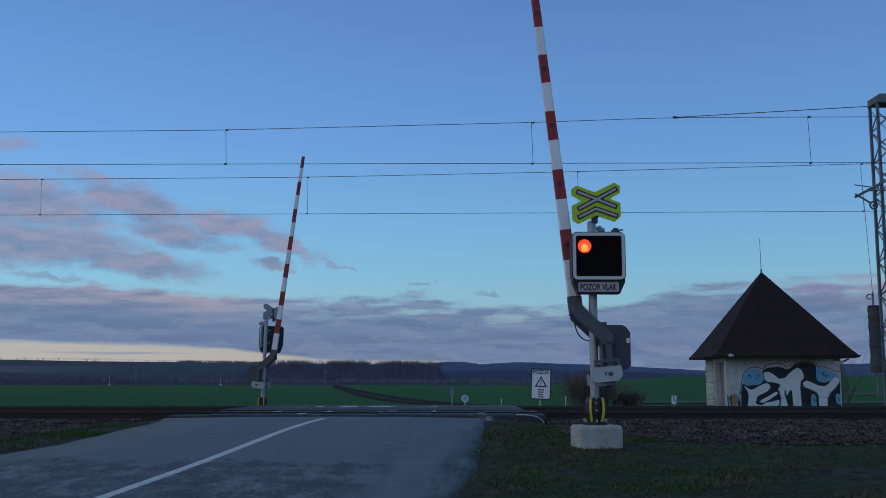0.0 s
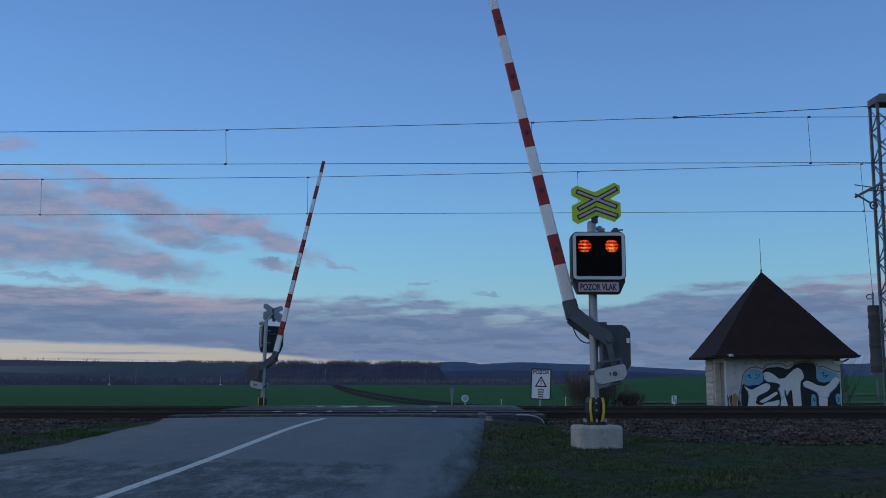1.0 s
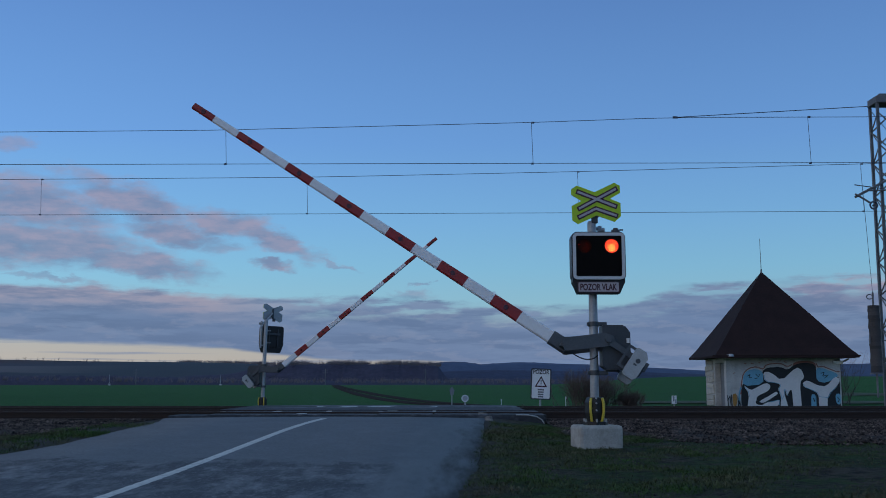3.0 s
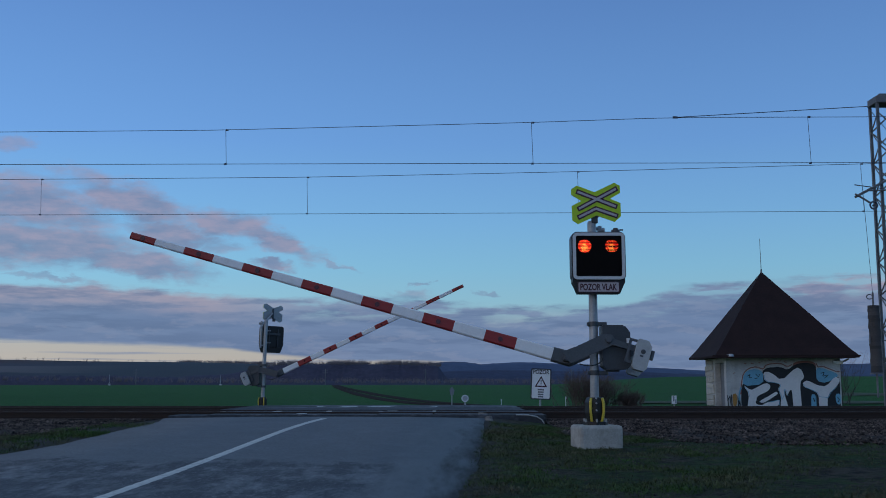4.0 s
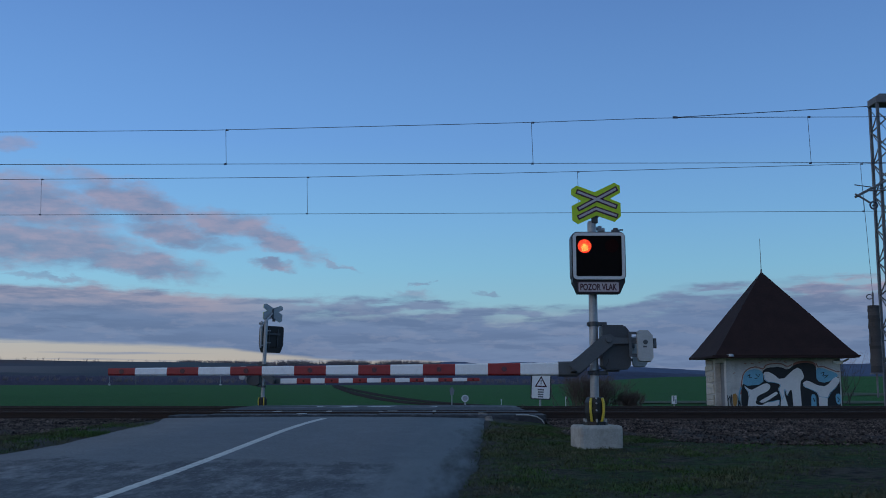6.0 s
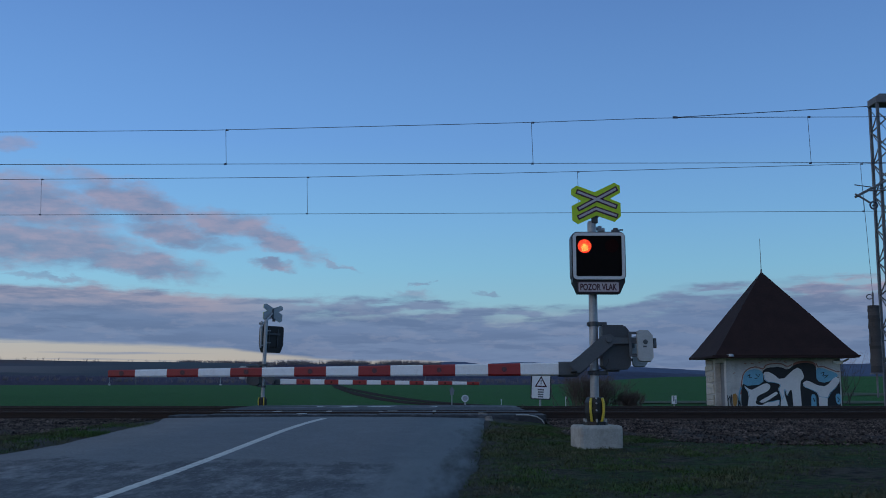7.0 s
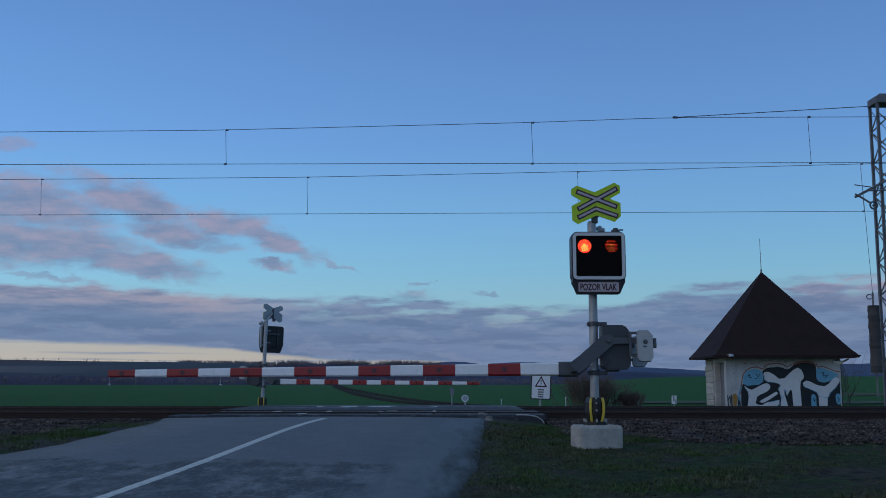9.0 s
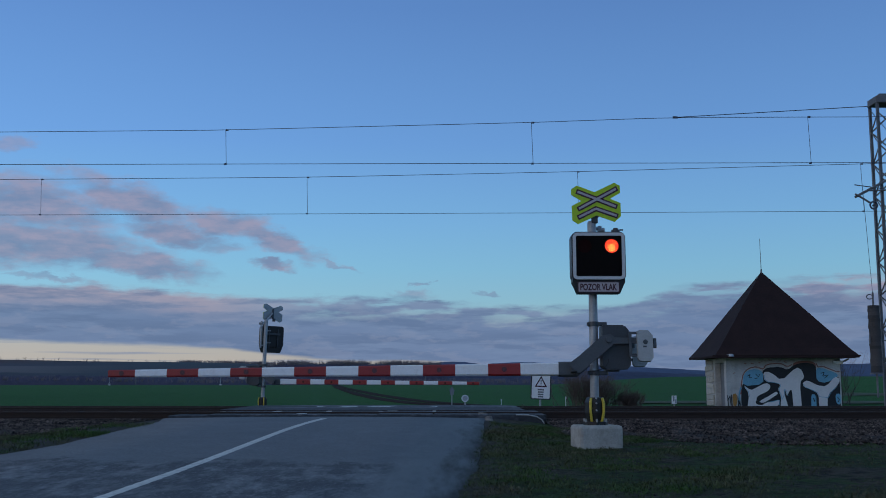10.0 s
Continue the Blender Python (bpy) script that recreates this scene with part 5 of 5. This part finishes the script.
# ---- mast with tensioning weight ----


def build_mast():
    t = thing("lattice_mast", pose(13.58, 31.5, 0.30), "grey steel lattice mast for the overhead wires", "mast")
    W, H = 0.62, 9.85
    legs = [(0.03, 0.03), (W - 0.03, 0.03), (W - 0.03, W - 0.03), (0.03, W - 0.03)]
    for x, y in legs:
        bm = bmesh.new()
        box(bm, (x, y, H / 2), (0.09, 0.012, H))
        box(bm, (x + (0.04 if x > 0.3 else -0.04), y, H / 2), (0.012, 0.09, H))
        part("mast_leg", bm, M_MAST, t)
    step, n = 0.52, int(H / 0.52)
    for i in range(n):
        for k in range(4):
            a, b = legs[k], legs[(k + 1) % 4]
            z0, z1 = i * step + 0.1, (i + 1) * step + 0.1
            if (i + k) % 2:
                a, b = b, a
            bm = bmesh.new()
            rod(bm, (*a, z0), (*b, z1), 0.022, seg=4)
            part("lattice_bar", bm, M_MAST, t)
    bm = bmesh.new()
    box(bm, (W / 2, W / 2, H + 0.02), (W + 0.06, W + 0.06, 0.22), 0.02)
    prism(bm, [(0, H + 0.1), (W, H + 0.1), (W - 0.12, H + 0.2), (0.1, H + 0.2)], 0, W)
    part("mast_cap", bm, M_MAST, t)
    bm = bmesh.new()
    box(bm, (W / 2, W / 2, 0.05), (1.1, 1.1, 0.5), 0.03)
    part("mast_foundation", bm, M_CONCRETE, t)
    # side bracket with pulley
    bm = bmesh.new()
    rod(bm, (0.30, 0, 7.35), (-0.95, -0.3, 6.70), 0.040, seg=6)
    rod(bm, (0.30, 0, 6.98), (-0.55, -0.3, 6.90), 0.026, seg=6)
    rod(bm, (-0.95, -0.3, 7.08), (0.05, 0, 7.02), 0.016, seg=6)
    rod(bm, (-0.95, -0.3, 6.80), (-0.50, -0.4, 6.48), 0.03, seg=6)
    part("side_bracket", bm, M_MAST, t)
    bm = bmesh.new()
    rod(bm, (0.3, 0.05, 7.25), (0.3, -2.5, 7.31), 0.035, seg=8)
    rod(bm, (0.3, 0.05, 6.2), (0.3, -2.5, 5.91), 0.03, seg=8)
    rod(bm, (0.3, 0.05, 6.2), (0.3, -1.6, 7.27), 0.025, seg=8)
    part("cantilever", bm, M_MAST, t)
    bm = bmesh.new()
    for k in range(16):
        a0, a1 = 2 * math.pi * k / 16, 2 * math.pi * (k + 1) / 16
        rod(bm, (-0.46 + 0.11 * math.cos(a0), -0.45, 6.42 + 0.11 * math.sin(a0)), (-0.46 + 0.11 * math.cos(a1), -0.45, 6.42 + 0.11 * math.sin(a1)), 0.028, seg=6)
    rod(bm, (-0.46, -0.5, 6.42), (-0.46, -0.38, 6.42), 0.03, seg=8)
    part("pulley", bm, M_WIRE, t)

    w = thing("tension_weight", pose(12.92, 31.0, 0.3), "hanging stack of round concrete weights beside the mast", "counterweight")
    bm = bmesh.new()
    rod(bm, (0, 0, 0), (0, 0, 0.098), 0.165, seg=16)
    me = bpy.data.meshes.new("weight_disc")
    bm.to_mesh(me)
    bm.free()
    me.materials.append(M_DARK_CONCRETE)
    rng = random.Random(5)
    for i in range(20):
        d = new("weight_disc", me)
        d.parent = w
        d.location = (rng.uniform(-0.01, 0.01), rng.uniform(-0.01, 0.01), 1.36 + 0.1 * i)
    bm = bmesh.new()
    rod(bm, (0, 0, 0.62), (0, 0, 3.75), 0.03, seg=8)
    box(bm, (0, 0, 1.33), (0.3, 0.3, 0.04))
    part("hanger_rod", bm, M_MAST, w)
    bm = bmesh.new()
    for k in range(14):
        a0, a1 = 2 * math.pi * k / 16, 2 * math.pi * (k + 1) / 16
        rod(bm, (-0.1 + 0.09 * math.cos(a0), 0, 3.62 + 0.07 * math.sin(a0)), (-0.1 + 0.09 * math.cos(a1), 0, 3.62 + 0.07 * math.sin(a1)), 0.016, seg=5)
    part("hook", bm, M_MAST, w)
    bm = bmesh.new()
    rod(bm, (0, 0, 3.7), (-0.16, 0, 7.55), 0.007, seg=5)
    part("hanger_wire", bm, M_WIRE, w)
    bm = bmesh.new()
    rod(bm, (-0.2, -0.05, 2.33), (0.55, 0.5, 2.33), 0.02, seg=6)
    rod(bm, (-0.2, -0.1, 2.2), (-0.2, -0.1, 2.42), 0.02, seg=6)
    part("guide_bar", bm, M_MAST, w)


build_mast()

# ---- signs and posts ----


def warning_sign():
    s = thing("warning_sign", pose(2.92, 31.6, 0.30, 0, 2.5, 0), "white warning sign with red triangle on a thin post", "sign")
    bm = bmesh.new()
    rod(bm, (0, 0, 0), (0, 0, 1.3), 0.03, seg=10)
    part("post", bm, M_GALV, s)
    bm = bmesh.new()
    prism(bm, moved(round_rect(0.61, 0.93, 0.04, 3), 0, 1.02), -0.05, -0.035)
    board = part("board", bm, M_TEXT, s, "dark-edged board")
    bm = bmesh.new()
    prism(bm, moved(round_rect(0.545, 0.865, 0.035, 3), 0, 1.02), -0.056, -0.048)
    part("board_face", bm, M_WHITE, board)
    tx = part("lettering", text_mesh("POZOR", 0.49, 0.13), M_TEXT, board)
    tx.location = (0, -0.058, 1.385)
    bm = bmesh.new()
    prism(bm, [(-0.19, 0.93), (0.19, 0.93), (0, 1.27)], -0.060, -0.055)
    part("triangle", bm, M_MAROON, board)
    bm = bmesh.new()
    prism(bm, [(-0.125, 0.967), (0.125, 0.967), (0, 1.195)], -0.064, -0.059)
    part("triangle_field", bm, M_WHITE, board)
    bm = bmesh.new()
    prism(bm, strip((0, 1.02), (0, 1.14), 0.025), -0.067, -0.063)
    prism(bm, strip((0, 0.98), (0, 1.003), 0.025), -0.067, -0.063)
    part("exclamation_mark", bm, M_TEXT, board)
    for z, w in ((0.85, 0.19), (0.78, 0.17), (0.71, 0.17), (0.64, 0.16)):
        bm = bmesh.new()
        prism(bm, strip((-w / 2, z), (w / 2, z), 0.042), -0.060, -0.055)
        part("text_bar", bm, M_MAST, board)


def small_posts():
    s = thing("round_sign", pose(0.76, 36.0, 0.28), "round sign seen beyond the rails on a thin post", "sign")
    bm = bmesh.new()
    rod(bm, (0, 0, 0), (0, 0, 0.62), 0.02, seg=8)
    part("post", bm, M_GALV, s)
    bm = bmesh.new()
    rod(bm, (0, -0.03, 0.55), (0, -0.02, 0.55), 0.125, seg=24)
    part("disc", bm, M_FRAME, s)
    bm = bmesh.new()
    rod(bm, (0, -0.034, 0.55), (0, -0.029, 0.55), 0.085, seg=24)
    part("disc_centre", bm, M_GALV, s)
    s = thing("sign_post", pose(0.32, 37.5, 0.28), "thin grey post with a small dark sign board", "sign")
    bm = bmesh.new()
    rod(bm, (0, 0, 0), (0, 0, 0.94), 0.016, seg=8)
    part("post", bm, M_GALV, s)
    bm = bmesh.new()
    prism(bm, [(-0.07, 0.66), (0.07, 0.66), (0.07, 0.80), (0.11, 0.80), (0.0, 0.95), (-0.11, 0.80), (-0.07, 0.80)], -0.03, -0.018)
    part("board", bm, M_DOOR, s)
    s = thing("marker_board", pose(8.85, 40.0, 0.30), "small white marker board with dark bars", "marker")
    bm = bmesh.new()
    box(bm, (0, 0, 0.42), (0.19, 0.03, 0.32), 0.01)
    b = part("board", bm, M_WHITE, s)
    bm = bmesh.new()
    box(bm, (-0.02, -0.02, 0.46), (0.05, 0.012, 0.2))
    box(bm, (0.06, -0.02, 0.36), (0.04, 0.012, 0.15))
    part("text_bar", bm, M_DOOR, b)
    bm = bmesh.new()
    rod(bm, (0, 0.02, 0), (0, 0.02, 0.3), 0.025, seg=8)
    part("post", bm, M_GALV, s)
    bm = bmesh.new()
    rod(bm, (0, 0, 0), (0.0, 0, 0.50), 0.010, seg=8)
    rod(bm, (0, 0, 0.49), (0, 0, 0.56), 0.022, seg=8)
    first = part("field_post", bm, M_WHITE)
    tagged(first, "thin short pale post in the field", "post", "field posts")
    first.location = (4.70, 40.0, 0.28)
    copy_thing(first, pose(2.26, 40.5, 0.18))
    copy_thing(first, pose(4.15, 39.0, -0.05))
    # far poles and white field stones along the lane at the crop's edge
    bm = bmesh.new()
    rod(bm, (0, 0, 0), (0, 0, 6.0), 0.10, 0.07, seg=6)
    box(bm, (0, 0, 0.5), (1.2, 0.6, 0.9), 0.1)
    first = part("lane_pole", bm, M_FRAME)
    tagged(first, "far pole with a pale foot at the crop's edge", "pole", "far poles")
    first.location = (-190.5, 595, 0.5)
    for x in (-254, -127):
        copy_thing(first, pose(x, 595, 0.5))
    bm = bmesh.new()
    rod(bm, (0, 0, 0), (0, 0, 12), 0.35, 0.2, seg=6)
    for z in (9, 11):
        box(bm, (0, 0, z), (3.4, 0.2, 0.25))
    first = part("power_pole", bm, M_MAST)
    tagged(first, "far dark power pole before the woods", "pole", "far power poles")
    first.location = (-227, 770, 0.5)
    for x in (-87, -13, 95):
        copy_thing(first, pose(x, 770, 0.5))


warning_sign()
small_posts()

# ---- field track ----


def field_track():
    ys = [float(q) for q in np.concatenate([np.arange(36, 60, 1.5), np.arange(60, 200, 5), np.arange(200, 620, 12)])]

    def fx(y):
        return float(np.interp(y, [36, 42, 46, 50, 55, 62, 71, 100, 166, 300, 620], [-0.6, 0.7, 1.3, 1.0, -0.5, -2.0, -3.4, -7.2, -14.8, -30.0, -64.0]))
    for off in (-0.85, 0.85):
        r = ribbon("field_lane", ys, lambda y: fx(y) + off, lambda y, c: 0.40 + 0.0013 * y, lambda y: ground_z(fx(y), y) + 0.035 + 0.0003 * y, M_DIRT, cols=(-1, 0, 1), drop=0.1)
        tagged(r, "bare dirt wheel track through the green crop", "farm track", kind="structure")


field_track()


def pale_lanes():
    for y0, y1, x0, x1 in ((54.0, 62.0, 9.0, 26.0), (84.0, 98.0, 30.0, 70.0)):
        verts, faces, n = [], [], 60
        for i in range(n + 1):
            x = x0 + (x1 - x0) * i / n
            for k, y in enumerate((y0, (y0 + y1) / 2, y1)):
                yy = y + (0 if k == 1 else 1.6 * noise.noise((x * 0.4, y, 3)))
                verts.append((x, yy, ground_z(x, yy) + 0.05))
        for i in range(n):
            for k in range(2):
                a = i * 3 + k
                faces.append((a, a + 3, a + 4, a + 1))
        lane = mesh_part("field_lane", verts, faces, M_DRY)
        tagged(lane, "strip of dry pale grass along the crop", "grass strip", kind="structure")


M_DRY = material("dry_pale_grass", (0.088, 0.095, 0.068), 0.95, 0, 0.3, 0.8, 0.4, 10, second=(0.055, 0.080, 0.04), spec=0.1)
pale_lanes()

# ---- bushes, grass, stones ----


def bush(x, y, w, h, seed, label, name="bare_bush", stems=26):
    rng = random.Random(seed)
    verts, faces = [], []

    def twig(p, d, l, r, depth):
        q = p + d * l
        a = d.orthogonal().normalized()
        b = d.cross(a)
        base = len(verts)
        for c, rad in ((p, r), (q, r * 0.6)):
            for k in range(3):
                an = 2.094 * k
                verts.append(tuple(c + (a * math.cos(an) + b * math.sin(an)) * rad))
        for k in range(3):
            faces.append((base + k, base + (k + 1) % 3, base + 3 + (k + 1) % 3, base + 3 + k))
        if depth:
            for _ in range(rng.choice((2, 3, 3))):
                nd = (d + Vector((rng.uniform(-0.7, 0.7), rng.uniform(-0.7, 0.7), rng.uniform(-0.15, 0.5)))).normalized()
                twig(p + d * l * rng.uniform(0.5, 1.0), nd, l * rng.uniform(0.55, 0.8), r * 0.6, depth - 1)

    for _ in range(stems):
        p = Vector((rng.gauss(0, w * 0.24), rng.gauss(0, w * 0.15), 0))
        d = Vector((rng.uniform(-0.5, 0.5) + p.x * 0.4, rng.uniform(-0.4, 0.4), 1)).normalized()
        twig(p, d, h * rng.uniform(0.28, 0.42), 0.014, 3)
    ob = mesh_part(name, verts, faces, M_WOOD)
    ob.location = (x, y, ground_z(x, y) - 0.03)
    return tagged(ob, label, "bush", "bare bushes")


bush(5.6, 40.5, 1.6, 2.0, 1, "dense brown bare bush at the edge of the field", stems=95)
bush(6.15, 41.5, 1.1, 1.7, 3, "dense brown bare bush at the edge of the field", stems=60)
bush(7.3, 41.0, 0.85, 1.0, 2, "low brown bare bush at the edge of the field", stems=110)
bush(20.6, 54.0, 1.2, 3.6, 4, "tall bare bush beside the house", stems=12)
bush(20.0, 53.0, 1.0, 1.8, 5, "bare bush beside the house", stems=12)
bush(2.6, 36.5, 1.8, 0.42, 6, "low dry reddish weeds beyond the rails", "dry_weeds", stems=90)


def grass():
    rng = np.random.RandomState(6)
    verts, faces = [], []

    def blades(n, x0, x1, y0, y1, hmin, hmax, power=1.2, bald=0.0):
        for _ in range(n):
            x, y = rng.uniform(x0, x1), y0 + (y1 - y0) * rng.uniform() ** power
            side = ROAD_HALF + 0.06 if x > 0 else float(np.interp(y, [13, 15, 17.2, 19.2, 20.6], [2.95, 2.68, 2.62, 2.82, 3.2]))
            if abs(x - road_x(y)) < side + 0.12 * noise.noise((y * 0.8, x, 4)) + 0.3 * rng.uniform() ** 2:
                continue
            if x > 2.9 and y > ballast_y(x, 18.0) + 0.6 * noise.noise((x, y, 6)) and rng.uniform() < 0.9:
                continue
            dens = noise.noise((x * 0.8, y * 0.8, 9)) + 0.6 * noise.noise((x * 2.5, y * 2.5, 2))
            if dens < rng.uniform(-0.45, 0.40) + bald:
                continue
            z = ground_z(x, y) - 0.01
            h = rng.uniform(hmin, hmax) * (0.8 + 0.6 * max(0, dens))
            a = rng.uniform(0, 6.28)
            lx, ly = math.cos(a) * h * rng.uniform(0.3, 1.8), math.sin(a) * h * rng.uniform(0.3, 1.8)
            w = rng.uniform(0.0022, 0.0055)
            px, py = -math.sin(a) * w, math.cos(a) * w
            b = len(verts)
            verts.extend([(x - px, y - py, z), (x + px, y + py, z), (x + lx * 0.4 + px * 0.7, y + ly * 0.4 + py * 0.7, z + h * 0.6), (x + lx * 0.4 - px * 0.7, y + ly * 0.4 - py * 0.7, z + h * 0.6), (x + lx, y + ly, z + h)])
            faces.extend([(b, b + 1, b + 2, b + 3), (b + 3, b + 2, b + 4)])
    blades(120000, 0.2, 9.0, 8.8, 18.4, 0.012, 0.045, 1.2, 0.10)
    blades(70000, 0.4, 3.4, 9.0, 19.4, 0.02, 0.065, 0.45, 0.06)
    blades(26000, 2.6, 9.0, 9.0, 17.0, 0.02, 0.06, 0.7, 0.15)
    blades(60000, -10.0, -5.0, 12.5, 17.2, 0.02, 0.08, 1.2, 0.05)
    blades(30000, -7.4, -4.9, 12.5, 18.8, 0.03, 0.09, 1.0, 0.1)
    g = mesh_part("grass", verts, faces, M_GRASS)
    tagged(g, "sparse dull green winter grass on the verges", "grass", kind="stuff")


def stones():
    rng = np.random.RandomState(12)
    verts, faces = [], []
    base = [(1, 0, 0), (-1, 0, 0), (0, 1, 0), (0, -1, 0), (0, 0, 1), (0, 0, -1)]
    tri = [(0, 2, 4), (2, 1, 4), (1, 3, 4), (3, 0, 4), (2, 0, 5), (1, 2, 5), (3, 1, 5), (0, 3, 5)]

    def one(x, y, z, s):
        k = len(verts)
        for v in base:
            q = [c * s * rng.uniform(0.6, 1.25) for c in v]
            verts.append((x + q[0] + rng.uniform(-.2, .2) * s, y + q[1], z + q[2] * 0.8))
        faces.extend([(k + a, k + b, k + c) for a, b, c in tri])
    for _ in range(64000):
        x = rng.uniform(-12.5, 14.0)
        y = 21.5 - 4.2 * rng.uniform() ** 1.15
        if -5.9 < x < 2.1:
            continue
        if y < 18.2 and noise.noise((x * 1.2, y * 1.2, 7)) < rng.uniform(-0.6, 0.4):
            continue
        z = float(np.interp(y, [17.3, 18.2, 20.3, 21.0, 21.6], [0.45, 0.51, 0.555, 0.59, 0.60]))
        y = ballast_y(x, y) if y < 20.3 else y
        z = max(z, ground_z(x, y) + 0.02) if y < 20.3 else z
        one(x, y, z, rng.uniform(0.012, 0.028) * (1.7 if rng.uniform() < 0.10 else 1.0))
    for _ in range(500):
        x, y = rng.uniform(0.6, 9), rng.uniform(9, 17)
        if abs(x - road_x(y)) > ROAD_HALF:
            one(x, y, ground_z(x, y), rng.uniform(0.006, 0.022))
    s = mesh_part("ballast_stones", verts, faces, M_PEBBLE)
    tagged(s, "loose grey and brown ballast stones", "ballast stones", kind="stuff")


grass()
stones()

# ---- what moves ----


def arm_pose(pivot, angle, yaw, lean):
    return pose(*pivot) @ pose(0, 0, 0, 0, 0, -yaw) @ pose(0, 0, 0, -lean, 0, 0) @ pose(0, 0, 0, 0, angle, 0)


NEAR_SWING = [(0.0, 84.6), (0.4, 84.5), (0.5, 84.2), (0.6, 83.7), (0.7, 82.7), (0.8, 81.5), (0.9, 79.9), (1.0, 77.9), (1.25, 71.6), (1.5, 64.9), (1.75, 59.1),
              (2.0, 53.5), (2.25, 48.6), (2.5, 43.8), (3.0, 34.2), (3.5, 25.1), (4.0, 16.55), (4.25, 12.3), (4.5, 8.65), (4.75, 7.4), (5.0, 6.23), (5.25, 4.8),
              (5.5, 3.32), (5.7, 2.0), (5.9, 0.7), (6.1, 0.0), (6.5, 0.0), (10.0, 0.0)]
FAR_SWING = [(0.0, 83.0), (0.4, 82.9), (0.6, 82.2), (0.8, 80.4), (1.0, 77.3), (1.2, 72.9), (1.4, 67.6), (1.6, 62.2), (1.8, 58.2), (2.2, 52.0), (2.5, 47.4), (3.0, 39.8), (3.5, 32.5),
             (3.8, 28.2), (4.0, 25.5), (4.5, 18.9), (5.0, 12.6), (5.5, 6.8), (5.8, 3.2), (6.0, 1.0), (6.2, 0.0), (6.6, 0.0), (10.0, 0.0)]
TO_RIGHT = [0.60 + 1.134 * i for i in range(9)]
TO_LEFT = [-0.134 + 1.134 * i for i in range(10)]


def motions():
    walk(near_arm, [(t, arm_pose(PIVOT_NEAR, a, 2.75, 6.21)) for t, a in NEAR_SWING])
    walk(far_arm, [(t, arm_pose(PIVOT_FAR, a + 1.4, 0.0, 0.0)) for t, a in FAR_SWING])
    # the two lamps take turns: one's added slats close while the other's open
    for blink_slat, side, shut_pose in near_blink_slats + far_blink_slats:
        # a lamp comes up fast and fades slowly, the last of it lingering
        turns = sorted([(t, -1) for t in TO_RIGHT] + [(t, 1) for t in TO_LEFT])
        steps = []
        for t, lit in turns:
            steps += [(t - 0.055, 0.0), (t + 0.07, -82.0)] if lit == side else [(t - 0.06, -82.0), (t + 0.05, -27.0), (t + 0.14, -17.0), (t + 0.26, 0.0)]
        times, angles = [q[0] for q in steps], [q[1] for q in steps]
        rows = [(0.0, float(np.interp(0.0, times, angles)))] + [q for q in steps if 0.0 < q[0] < 10.0] + [(10.0, float(np.interp(10.0, times, angles)))]
        rows = [(t, shut_pose @ pose(0, 0, 0, a, 0, 0)) for t, a in rows]
        walk(blink_slat, rows)


motions()
